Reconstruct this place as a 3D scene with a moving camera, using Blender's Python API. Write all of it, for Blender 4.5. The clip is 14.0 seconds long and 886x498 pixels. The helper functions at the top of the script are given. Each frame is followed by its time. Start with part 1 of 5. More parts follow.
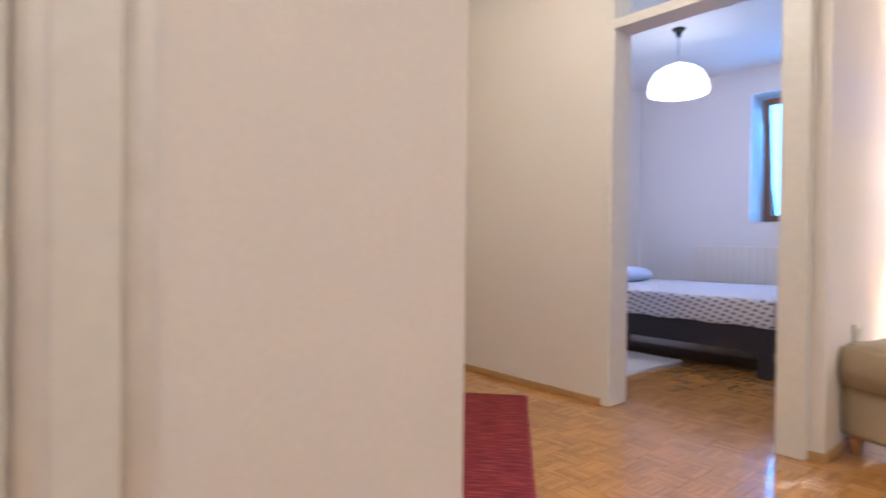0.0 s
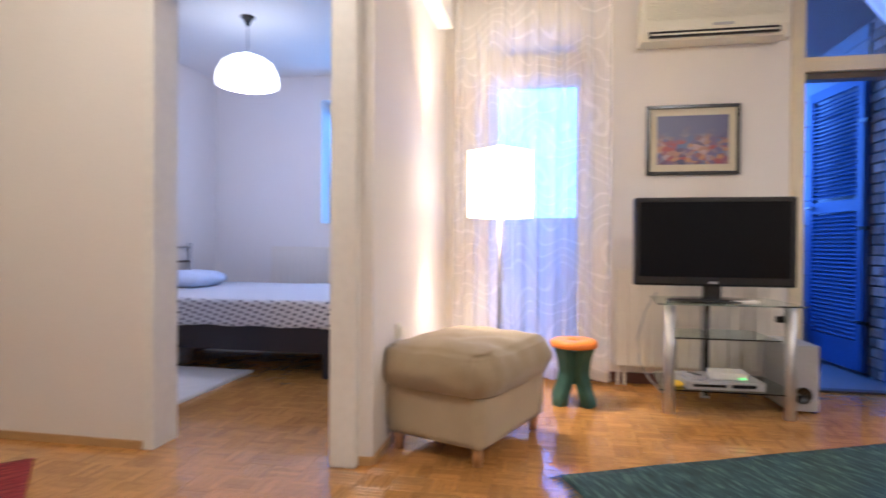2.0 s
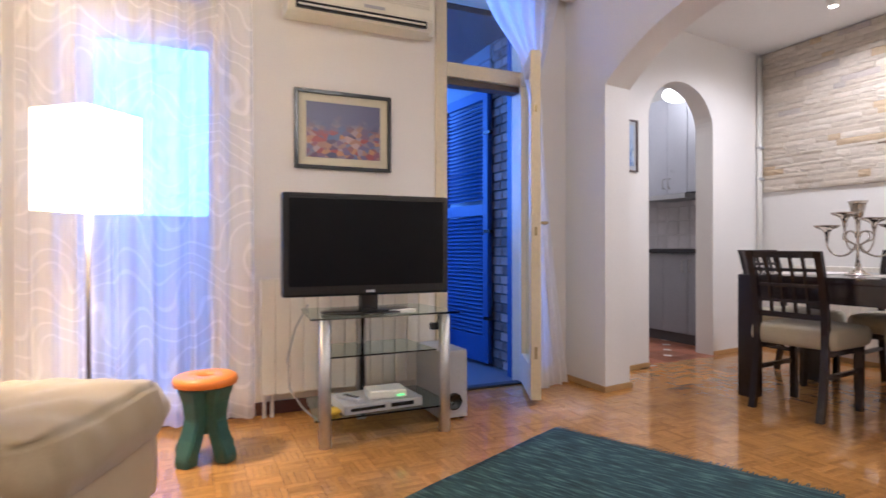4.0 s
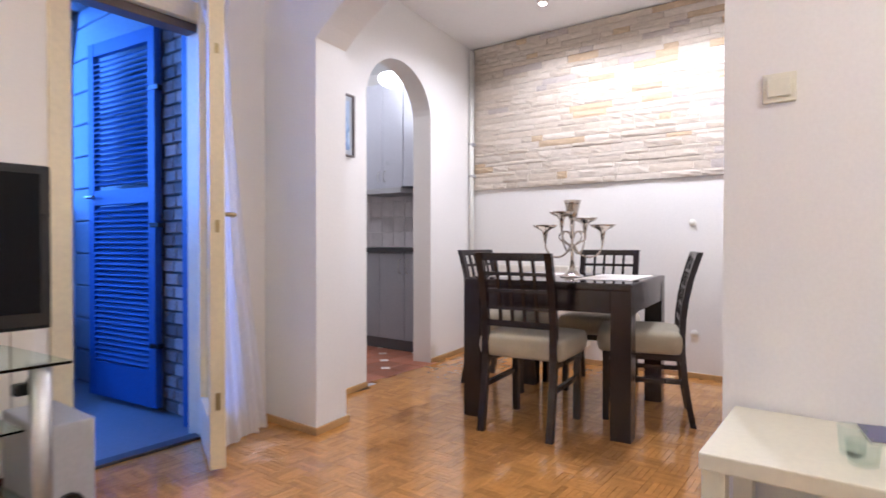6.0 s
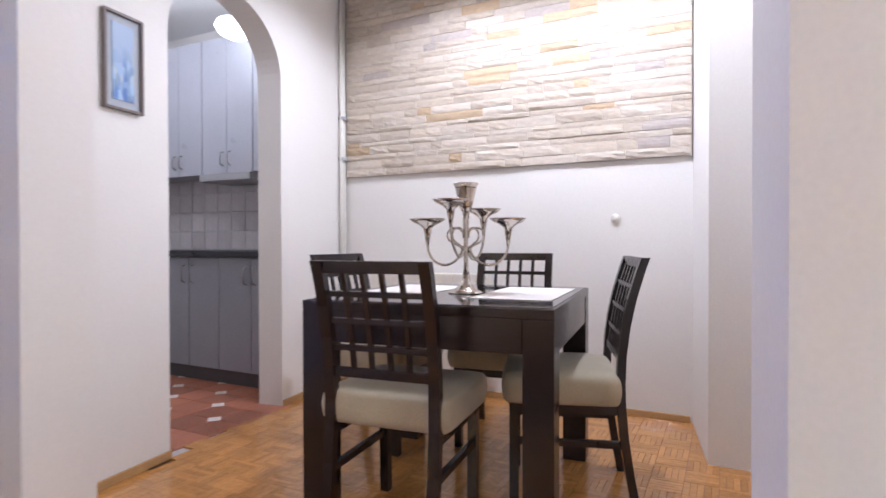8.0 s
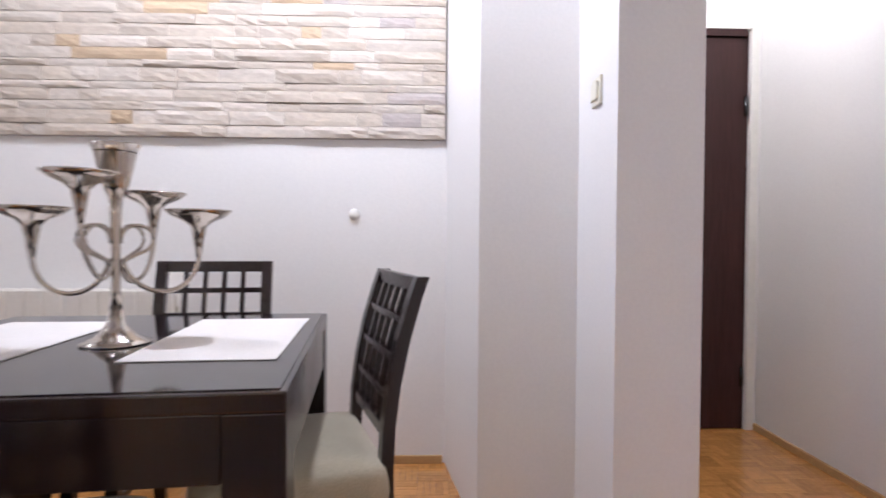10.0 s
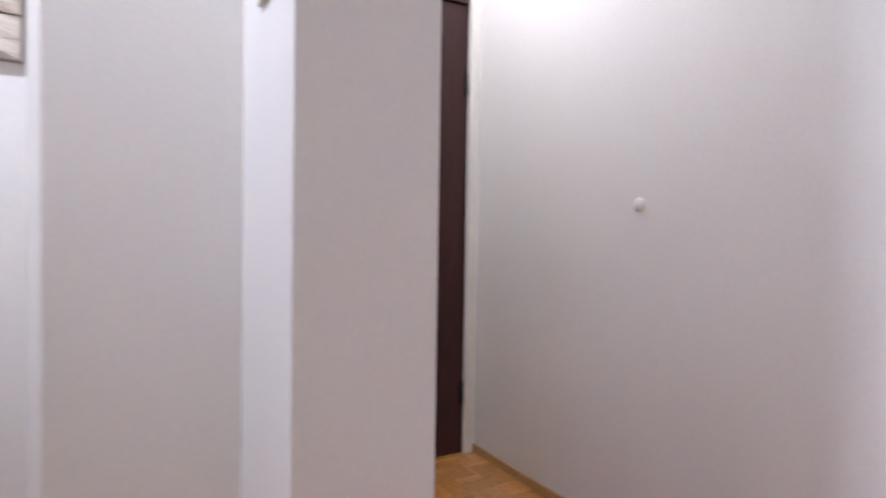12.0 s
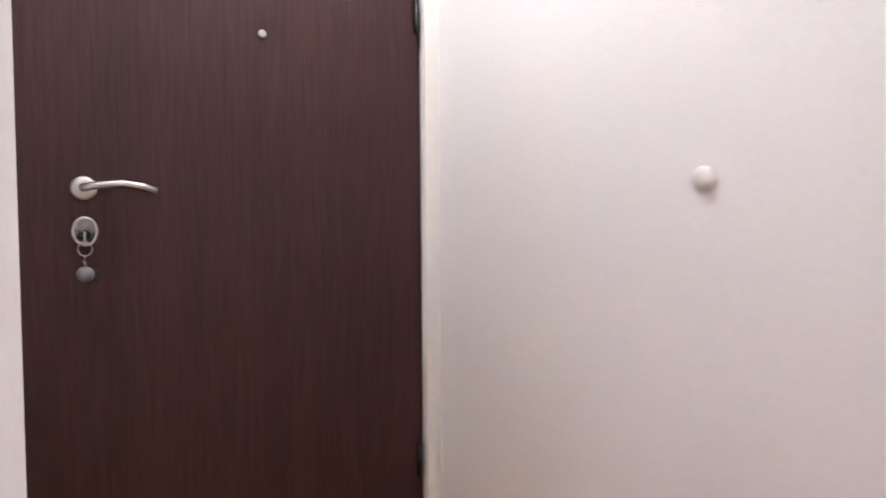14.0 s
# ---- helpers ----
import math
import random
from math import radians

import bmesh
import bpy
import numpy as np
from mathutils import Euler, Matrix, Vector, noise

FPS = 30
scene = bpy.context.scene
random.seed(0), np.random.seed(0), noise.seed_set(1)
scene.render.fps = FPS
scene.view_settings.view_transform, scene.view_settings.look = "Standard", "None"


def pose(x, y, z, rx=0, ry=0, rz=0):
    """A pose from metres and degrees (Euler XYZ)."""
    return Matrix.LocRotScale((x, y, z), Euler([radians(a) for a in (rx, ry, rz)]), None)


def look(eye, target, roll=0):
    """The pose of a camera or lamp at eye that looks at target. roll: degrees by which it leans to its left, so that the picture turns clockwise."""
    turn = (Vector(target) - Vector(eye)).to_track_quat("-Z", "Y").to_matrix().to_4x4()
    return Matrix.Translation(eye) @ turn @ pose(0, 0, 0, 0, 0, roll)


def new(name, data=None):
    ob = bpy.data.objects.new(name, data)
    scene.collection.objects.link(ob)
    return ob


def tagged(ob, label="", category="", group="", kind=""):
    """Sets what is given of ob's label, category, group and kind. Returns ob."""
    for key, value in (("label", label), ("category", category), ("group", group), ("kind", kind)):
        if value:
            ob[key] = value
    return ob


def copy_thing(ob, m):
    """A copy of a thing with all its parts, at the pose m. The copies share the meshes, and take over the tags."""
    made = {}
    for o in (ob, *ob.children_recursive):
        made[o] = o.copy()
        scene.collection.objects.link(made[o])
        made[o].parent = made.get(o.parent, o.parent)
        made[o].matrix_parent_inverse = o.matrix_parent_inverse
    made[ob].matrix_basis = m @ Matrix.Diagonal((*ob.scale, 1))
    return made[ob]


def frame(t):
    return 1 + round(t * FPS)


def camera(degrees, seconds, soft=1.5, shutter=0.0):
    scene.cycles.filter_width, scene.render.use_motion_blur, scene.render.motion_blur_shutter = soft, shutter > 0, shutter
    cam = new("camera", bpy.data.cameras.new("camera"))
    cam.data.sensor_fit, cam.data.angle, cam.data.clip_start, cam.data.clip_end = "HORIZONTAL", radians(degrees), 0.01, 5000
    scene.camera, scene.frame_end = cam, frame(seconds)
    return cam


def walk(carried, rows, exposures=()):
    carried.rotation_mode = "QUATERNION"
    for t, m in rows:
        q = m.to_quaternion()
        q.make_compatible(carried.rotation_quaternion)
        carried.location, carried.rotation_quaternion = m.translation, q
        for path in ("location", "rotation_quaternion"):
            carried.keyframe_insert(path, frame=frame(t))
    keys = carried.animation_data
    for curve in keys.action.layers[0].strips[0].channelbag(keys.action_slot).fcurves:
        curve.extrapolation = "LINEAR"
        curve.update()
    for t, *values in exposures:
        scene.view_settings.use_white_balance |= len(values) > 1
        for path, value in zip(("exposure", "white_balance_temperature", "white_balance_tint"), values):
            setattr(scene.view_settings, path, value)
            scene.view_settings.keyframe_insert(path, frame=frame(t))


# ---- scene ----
cam = camera(76.4, 14.0, soft=1.5, shutter=0.5)
PATH = [
    (0, (0.744, -4.315, 0.868), (-0.79, -3.031, 0.847), 0.7),
    (0.5, (0.741, -4.208, 0.884), (-0.504, -2.643, 0.866), 0.8),
    (1, (0.691, -4.09, 0.902), (-0.226, -2.313, 0.88), 0.7),
    (1.5, (0.674, -3.999, 0.896), (0.031, -2.105, 0.88), 0.7),
    (2, (0.696, -3.877, 0.908), (0.334, -1.91, 0.89), 0.4),
    (2.2, (0.706, -3.826, 0.92), (0.521, -1.834, 0.9), 0.4),
    (2.5, (0.72, -3.749, 0.936), (0.719, -1.749, 0.913), 0.4),
    (3, (0.759, -3.609, 0.925), (0.989, -1.622, 0.913), 0.2),
    (3.5, (0.76, -3.4, 0.936), (1.363, -1.493, 0.922), 0.0),
    (4, (0.783, -3.224, 0.916), (1.611, -1.403, 0.911), -0.1),
    (4.2, (0.822, -3.142, 0.931), (1.736, -1.363, 0.916), -0.0),
    (6.3, (1.48, -2.502, 0.944), (3.132, -1.374, 0.929), 0.2),
    (6.5, (1.571, -2.47, 0.942), (3.244, -1.374, 0.931), 0.4),
    (7, (1.824, -2.371, 0.952), (3.528, -1.325, 0.937), 0.5),
    (7.2, (1.935, -2.326, 0.946), (3.647, -1.293, 0.929), 0.3),
    (9.3, (2.882, -1.964, 0.953), (4.842, -1.567, 0.92), 0.3),
    (9.5, (2.963, -1.949, 0.957), (4.942, -1.667, 0.919), 0.4),
    (10, (3.113, -1.903, 0.987), (5.112, -1.964, 0.946), 0.4),
    (10.5, (3.271, -1.922, 0.971), (5.258, -2.139, 0.922), 0.5),
    (11, (3.455, -1.984, 0.958), (5.401, -2.444, 0.918), 0.6),
    (11.5, (3.612, -2.074, 0.967), (5.498, -2.74, 0.924), 0.6),
    (12, (3.804, -2.201, 0.993), (5.541, -3.191, 0.945), 0.9),
    (12.5, (3.948, -2.346, 0.981), (5.547, -3.548, 0.952), 0.9),
    (13, (4.096, -2.52, 0.991), (5.655, -3.771, 0.94), 0.6),
    (13.5, (4.225, -2.687, 0.994), (5.85, -3.852, 0.938), 0.4),
    (14, (4.42, -2.677, 1.008), (6.122, -3.725, 0.943), -0.4),
]
walk(cam, [(t, look(eye, target, roll)) for t, eye, target, roll in PATH], exposures=[(0, -0.06, 6100, 10), (1.5, -0.08, 6020, 10), (3, -0.04, 5950, 10), (4.2, -0.06, 5850, 10), (6.3, 0.27, 5680, 10), (7.2, 0.22, 5550, 10), (9.4, 0.06, 5550, 10), (11, 0.0, 5550, 10), (12.2, 0.0, 5500, 10), (13.2, 0.36, 5580, 10), (14, 0.6, 5700, 10)])

# ---- world and large lights ----
world = bpy.data.worlds.new("dusk_sky")
scene.world = world
world.use_nodes = True
wn = world.node_tree.nodes
sky = wn.new("ShaderNodeTexSky")
sky.sky_type = "NISHITA"
sky.sun_disc = False
sky.sun_elevation = radians(6)
sky.sun_rotation = radians(150)
dusk = wn.new("ShaderNodeMix")
dusk.data_type, dusk.blend_type = "RGBA", "MULTIPLY"
dusk.inputs[0].default_value = 1.0
dusk.inputs[7].default_value = (0.08, 0.36, 1.0, 1)
world.node_tree.links.new(sky.outputs[0], dusk.inputs[6])
world.node_tree.links.new(dusk.outputs[2], wn["Background"].inputs[0])
wn["Background"].inputs[1].default_value = 0.09


def lamp(name, kind, power, color, m, size=0.1, size_y=None):
    d = bpy.data.lights.new(name, kind)
    d.energy, d.color = power, color
    if kind == "AREA":
        d.shape = "RECTANGLE"
        d.size, d.size_y = size, size_y or size
    else:
        d.shadow_soft_size = size
    if kind == "SPOT":
        d.spot_size, d.spot_blend = radians(165), 0.4
    ob = new(name, d)
    ob.matrix_world = m
    return ob


WARM, NEUTRAL = (1.0, 0.85, 0.68), (1.0, 0.94, 0.97)
lamp("sky_light_loggia", "AREA", 125, (0.09, 0.27, 1.0), look((1.5, 1.98, 1.85), (1.5, 0.0, 1.2)), 2.9, 1.4)
lamp("sky_light_bedroom", "AREA", 22, (0.12, 0.40, 1.0), look((-1.25, 2.12, 1.75), (-1.25, 0.0, 1.0)), 0.7, 1.2)
lamp("floor_lamp_bulb", "POINT", 66, WARM, pose(0.43, -0.64, 1.25), 0.05)
lamp("pendant_bulb", "POINT", 26, (0.76, 0.69, 1.0), pose(-1.60, 0.16, 2.02), 0.06)
# unseen fill light added to brighten the wardrobe nook, without a fixture
lamp("nook_ceiling_bulb", "POINT", 29, (1.0, 0.90, 0.78), pose(-0.75, -2.95, 2.50), 0.12)
lamp("living_ceiling_bulb", "POINT", 60, (1.0, 0.91, 0.82), pose(2.2, -3.8, 2.50), 0.12)
lamp("dining_spot_bulb", "SPOT", 86, NEUTRAL, pose(4.72, -1.55, 2.585), 0.05)
lamp("dining_spot_bulb", "SPOT", 34, NEUTRAL, pose(4.93, -0.75, 2.585), 0.05)
lamp("kitchen_bulb", "POINT", 16, NEUTRAL, pose(4.4, 1.3, 2.3), 0.1)
lamp("hall_bulb", "POINT", 27, (1.0, 0.90, 0.86), pose(5.35, -3.05, 2.50), 0.08)

# ---- materials ----


def mat(name, color, rough=0.6, metal=0.0, var=0.08, scale=6.0, fine=60.0, bump=0.05, stretch=(1, 1, 1), spec=0.5,
        random_by=None, spread=0.0, transmission=0.0, coat=0.0, sheen=0.0):
    m = bpy.data.materials.new(name)
    m.use_nodes = True
    nt = m.node_tree
    n, l = nt.nodes, nt.links
    b = n["Principled BSDF"]
    b.inputs["Roughness"].default_value = rough
    b.inputs["Metallic"].default_value = metal
    b.inputs["Specular IOR Level"].default_value = spec
    b.inputs["Transmission Weight"].default_value = transmission
    b.inputs["Coat Weight"].default_value = coat
    b.inputs["Sheen Weight"].default_value = sheen
    tc = n.new("ShaderNodeTexCoord")
    mp = n.new("ShaderNodeMapping")
    mp.inputs["Scale"].default_value = stretch
    l.new(tc.outputs["Object"], mp.inputs[0])
    big, small = n.new("ShaderNodeTexNoise"), n.new("ShaderNodeTexNoise")
    big.inputs["Scale"].default_value, small.inputs["Scale"].default_value = scale, fine
    big.inputs["Detail"].default_value, small.inputs["Detail"].default_value = 4, 5
    l.new(mp.outputs[0], big.inputs[0])
    l.new(mp.outputs[0], small.inputs[0])
    add = n.new("ShaderNodeMath")
    add.operation = "MULTIPLY_ADD"
    add.inputs[1].default_value = 0.6
    l.new(small.outputs[0], add.inputs[0])
    half = n.new("ShaderNodeMath")
    half.operation = "MULTIPLY"
    half.inputs[1].default_value = 0.4
    l.new(big.outputs[0], half.inputs[0])
    l.new(half.outputs[0], add.inputs[2])
    value = add.outputs[0]
    if random_by:
        src = n.new("ShaderNodeObjectInfo" if random_by == "object" else "ShaderNodeNewGeometry")
        r = src.outputs["Random" if random_by == "object" else "Random Per Island"]
        mix = n.new("ShaderNodeMath")
        mix.operation = "MULTIPLY_ADD"
        mix.inputs[1].default_value = spread
        l.new(r, mix.inputs[0])
        l.new(value, mix.inputs[2])
        off = n.new("ShaderNodeMath")
        off.operation = "SUBTRACT"
        off.inputs[1].default_value = spread / 2
        l.new(mix.outputs[0], off.inputs[0])
        value = off.outputs[0]
    ramp = n.new("ShaderNodeValToRGB")
    c = color
    lo = [max(0, x * (1 - var * 2)) for x in c]
    hi = [min(1, x * (1 + var * 2)) for x in c]
    ramp.color_ramp.elements[0].position, ramp.color_ramp.elements[1].position = 0.25, 0.75
    ramp.color_ramp.elements[0].color, ramp.color_ramp.elements[1].color = (*lo, 1), (*hi, 1)
    l.new(value, ramp.inputs[0])
    l.new(ramp.outputs[0], b.inputs["Base Color"])
    rr = n.new("ShaderNodeMapRange")
    rr.inputs[3].default_value, rr.inputs[4].default_value = max(0.02, rough - 0.07), min(1, rough + 0.07)
    l.new(big.outputs[0], rr.inputs[0])
    l.new(rr.outputs[0], b.inputs["Roughness"])
    if bump:
        bp = n.new("ShaderNodeBump")
        bp.inputs["Strength"].default_value = bump
        bp.inputs["Distance"].default_value = 0.004
        l.new(small.outputs[0], bp.inputs["Height"])
        l.new(bp.outputs[0], b.inputs["Normal"])
    return m


def glow(name, color, strength):
    m = mat(name, color, 0.5)
    b = m.node_tree.nodes["Principled BSDF"]
    b.inputs["Emission Color"].default_value = (*color, 1)
    b.inputs["Emission Strength"].default_value = strength
    return m


PLASTER = mat("white_wall_paint", (0.80, 0.78, 0.75), 0.75, var=0.02, scale=1.5, fine=90, bump=0.12)
PLASTER_CREAM = mat("cream_wall_paint", (0.80, 0.76, 0.70), 0.7, var=0.02, scale=1.5, fine=90, bump=0.12)
CEILING = mat("ceiling_paint", (0.82, 0.81, 0.80), 0.8, var=0.02, scale=1.5, bump=0.08)
GLOSS_WHITE = mat("white_gloss_paint", (0.78, 0.76, 0.70), 0.35, var=0.03, scale=3, fine=30, bump=0.04)
CREAM_PAINT = mat("cream_door_paint", (0.72, 0.62, 0.42), 0.4, var=0.05, scale=4, bump=0.05)
PARQUET = mat("oak_parquet", (0.52, 0.245, 0.066), 0.14, var=0.12, scale=5, fine=45, bump=0.03, random_by="island", spread=0.34, coat=0.55)
PARQUET_PIECE = mat("oak_parquet_piece", (0.52, 0.245, 0.066), 0.14, var=0.12, scale=5, fine=45, bump=0.03, random_by="object", spread=0.34, coat=0.55)
SUBFLOOR = mat("dark_joint", (0.16, 0.08, 0.03), 0.6)
SKIRTING = mat("oak_skirting", (0.48, 0.29, 0.12), 0.45, var=0.12, stretch=(1, 1, 6))
WENGE = mat("dark_wenge_wood", (0.017, 0.0095, 0.0095), 0.24, var=0.14, scale=4, fine=70, stretch=(1, 1, 0.15), bump=0.04)
DOOR_WENGE = mat("wenge_door_veneer", (0.040, 0.0160, 0.0140), 0.5, spec=0.25, var=0.28, scale=10, fine=120, stretch=(1, 1, 0.06), bump=0.05)
CREAM_FABRIC = mat("cream_seat_fabric", (0.44, 0.39, 0.28), 0.95, var=0.14, scale=8, fine=300, bump=0.4, sheen=0.3)
BEIGE_FABRIC = mat("beige_ottoman_fabric", (0.36, 0.275, 0.165), 0.95, var=0.1, scale=7, fine=350, bump=0.4, sheen=0.3)
BEIGE_BASE = mat("pale_beige_fabric", (0.46, 0.37, 0.24), 0.95, var=0.08, scale=7, fine=350, bump=0.4, sheen=0.2)
BEECH = mat("light_beech_wood", (0.50, 0.26, 0.10), 0.4, var=0.15, stretch=(1, 1, 0.2))
STEEL = mat("brushed_steel", (0.46, 0.45, 0.44), 0.36, 1.0, var=0.05)
SILVER = mat("polished_silver", (0.56, 0.51, 0.45), 0.16, 1.0, var=0.04)
BRASS = mat("brass", (0.40, 0.31, 0.16), 0.4, 1.0, var=0.05)
BLACK_PLASTIC = mat("black_gloss_plastic", (0.012, 0.012, 0.013), 0.22, var=0.1)
SCREEN = mat("dark_screen", (0.004, 0.0045, 0.006), 0.20, var=0.05, bump=0.0, spec=0.15)
GREY_PLASTIC = mat("grey_plastic", (0.42, 0.42, 0.43), 0.45, var=0.05)
WHITE_PLASTIC = mat("white_plastic", (0.80, 0.78, 0.72), 0.4, var=0.03)
IVORY_PLASTIC = mat("ivory_plastic", (0.76, 0.73, 0.60), 0.4, var=0.03)
RADIATOR = mat("radiator_enamel", (0.78, 0.74, 0.66), 0.35, var=0.03)
BLUE_PAINT = mat("blue_shutter_paint", (0.032, 0.085, 0.25), 0.5, var=0.12, scale=4)
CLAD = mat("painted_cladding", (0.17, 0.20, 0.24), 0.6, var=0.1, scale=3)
BRICK = mat("loggia_brick", (0.30, 0.22, 0.18), 0.85, var=0.25, scale=9, fine=80, bump=0.4, random_by="object", spread=0.6)
MORTAR = mat("mortar", (0.10, 0.09, 0.085), 0.9)
TILE_GREY = mat("grey_floor_tile", (0.17, 0.17, 0.18), 0.5, var=0.1, scale=4)
GLASSY = bpy.data.materials.new("window_glass")
GLASSY.use_nodes = True
_b = GLASSY.node_tree.nodes["Principled BSDF"]
_b.inputs["Base Color"].default_value = (0.95, 0.98, 0.97, 1)
_b.inputs["Roughness"].default_value = 0.02
_b.inputs["Transmission Weight"].default_value = 1.0
_b.inputs["IOR"].default_value = 1.45
THIN_GLASS = bpy.data.materials.new("thin_clear_glass")
THIN_GLASS.use_nodes = True
_n, _l = THIN_GLASS.node_tree.nodes, THIN_GLASS.node_tree.links
_t, _g, _m = _n.new("ShaderNodeBsdfTransparent"), _n.new("ShaderNodeBsdfGlossy"), _n.new("ShaderNodeMixShader")
_t.inputs[0].default_value, _g.inputs["Roughness"].default_value, _m.inputs[0].default_value = (0.93, 0.96, 0.95, 1), 0.03, 0.05
_l.new(_t.outputs[0], _m.inputs[1])
_l.new(_g.outputs[0], _m.inputs[2])
_l.new(_m.outputs[0], _n["Material Output"].inputs[0])
DOOR_GLASS = THIN_GLASS.copy()
DOOR_GLASS.name = "door_glass"
DOOR_GLASS.node_tree.nodes["Mix Shader"].inputs[0].default_value = 0.012
SHELF_GLASS = GLASSY.copy()
SHELF_GLASS.name = "greenish_shelf_glass"
SHELF_GLASS.node_tree.nodes["Principled BSDF"].inputs["Base Color"].default_value = (0.70, 0.88, 0.84, 1)
KITCHEN_GREY = mat("grey_cabinet_front", (0.30, 0.31, 0.34), 0.35, var=0.05)
KITCHEN_UPPER = mat("pale_grey_cabinet_front", (0.46, 0.47, 0.52), 0.3, var=0.04)
WORKTOP = mat("dark_worktop", (0.04, 0.04, 0.045), 0.3, var=0.2, fine=200)
TILE_WALL = mat("glazed_wall_tile", (0.62, 0.58, 0.58), 0.2, var=0.06, random_by="object", spread=0.4)
TERRACOTTA = mat("terracotta_tile", (0.34, 0.13, 0.075), 0.4, var=0.15, random_by="object", spread=0.5)
WHITE_TILE = mat("white_insert_tile", (0.75, 0.72, 0.68), 0.35, var=0.05)
GROUT = mat("grout", (0.45, 0.42, 0.40), 0.9)

# ---- helpers ----


def thing(name, label, category, at=(0, 0, 0), rz=0, group=""):
    e = new(name)
    e.empty_display_size = 0.05
    e.matrix_world = pose(*at, rz=rz)
    return tagged(e, label, category, group)


def part(name, bm, material, parent=None, label=""):
    me = bpy.data.meshes.new(name)
    bm.normal_update()
    bm.to_mesh(me)
    bm.free()
    me.materials.append(material)
    ob = new(name, me)
    if parent is not None:
        ob.parent = parent
    if label:
        ob["label"] = label
    return ob


def structure(name, bm, material, label, category):
    return tagged(part(name, bm, material), label, category, kind="structure")


def box(bm, x0, y0, z0, x1, y1, z1, bevel=0.0, m=None, seg=2):
    r = bmesh.ops.create_cube(bm, size=1.0)
    vs = r["verts"]
    bmesh.ops.scale(bm, vec=(abs(x1 - x0), abs(y1 - y0), abs(z1 - z0)), verts=vs)
    bmesh.ops.translate(bm, vec=((x0 + x1) / 2, (y0 + y1) / 2, (z0 + z1) / 2), verts=vs)
    if m is not None:
        bmesh.ops.transform(bm, matrix=m, verts=vs)
    if bevel:
        es = list({e for v in vs for e in v.link_edges})
        bmesh.ops.bevel(bm, geom=es, offset=bevel, segments=seg, affect="EDGES", profile=0.6)
    return bm


def boxes(*rows, bevel=0.0):
    bm = bmesh.new()
    for r in rows:
        box(bm, *r, bevel=bevel)
    return bm


def smooth(ob):
    for p in ob.data.polygons:
        p.use_smooth = True
    return ob


def prism(points, axis, a, b):
    """The 2D outline (u, z) pushed from a to b along axis x or y."""
    bm = bmesh.new()
    place = (lambda u, z, w: (w, u, z)) if axis == "x" else ((lambda u, z, w: (u, w, z)) if axis == "y" else (lambda u, z, w: (u, z, w)))
    v0 = [bm.verts.new(place(u, z, a)) for u, z in points]
    v1 = [bm.verts.new(place(u, z, b)) for u, z in points]
    bm.faces.new(v0)
    bm.faces.new(list(reversed(v1)))
    n = len(points)
    for i in range(n):
        bm.faces.new((v0[i], v1[i], v1[(i + 1) % n], v0[(i + 1) % n]))
    bmesh.ops.recalc_face_normals(bm, faces=bm.faces)
    return bm


def lathe(profile, seg=24, bm=None, at=(0, 0, 0)):
    """Turns the (radius, height) profile round the z axis."""
    bm = bm or bmesh.new()
    rings = []
    for r, z in profile:
        rings.append([bm.verts.new((at[0] + r * math.cos(2 * math.pi * i / seg), at[1] + r * math.sin(2 * math.pi * i / seg), at[2] + z)) for i in range(seg)])
    for a, b in zip(rings, rings[1:]):
        for i in range(seg):
            j = (i + 1) % seg
            bm.faces.new((a[i], a[j], b[j], b[i]))
    closed = profile[0] == profile[-1]
    if profile[0][0] > 1e-4 and not closed:
        bm.faces.new(list(reversed(rings[0])))
    if profile[-1][0] > 1e-4 and not closed:
        bm.faces.new(rings[-1])
    bmesh.ops.remove_doubles(bm, verts=bm.verts, dist=1e-5)
    bmesh.ops.recalc_face_normals(bm, faces=bm.faces)
    return bm


def tube(points, radius, seg=8, bm=None, taper=1.0):
    """A round bar along the points."""
    bm = bm or bmesh.new()
    ps = [Vector(p) for p in points]
    rings = []
    for i, p in enumerate(ps):
        d = (ps[min(i + 1, len(ps) - 1)] - ps[max(i - 1, 0)]).normalized()
        side = d.cross(Vector((0, 0, 1)))
        if side.length < 1e-3:
            side = d.cross(Vector((0, 1, 0)))
        side.normalize()
        up = side.cross(d)
        r = radius * (1 + (taper - 1) * i / (len(ps) - 1))
        rings.append([bm.verts.new(p + r * (math.cos(2 * math.pi * k / seg) * side + math.sin(2 * math.pi * k / seg) * up)) for k in range(seg)])
    for a, b in zip(rings, rings[1:]):
        for i in range(seg):
            j = (i + 1) % seg
            bm.faces.new((a[i], a[j], b[j], b[i]))
    bm.faces.new(list(reversed(rings[0])))
    bm.faces.new(rings[-1])
    bmesh.ops.recalc_face_normals(bm, faces=bm.faces)
    return bm


# ---- setting ----
CEIL = 2.66
structure("floor", boxes((-3.0, -6.2, -0.12, 6.3, 0.02, -0.008), (-3.0, 0.02, -0.12, 0.0, 1.95, -0.008)), SUBFLOOR,
          "honey-coloured mosaic oak parquet floor", "floor")
part("floor_edge", prism([(3.785, 0.02), (5.75, 0.02), (5.75, 0.29)], "z", -0.12, -0.008), SUBFLOOR, bpy.data.objects["floor"])
structure("ceiling", boxes((-3.0, -6.2, CEIL, 6.3, 3.3, CEIL + 0.15)), CEILING, "plain white painted ceiling", "ceiling")

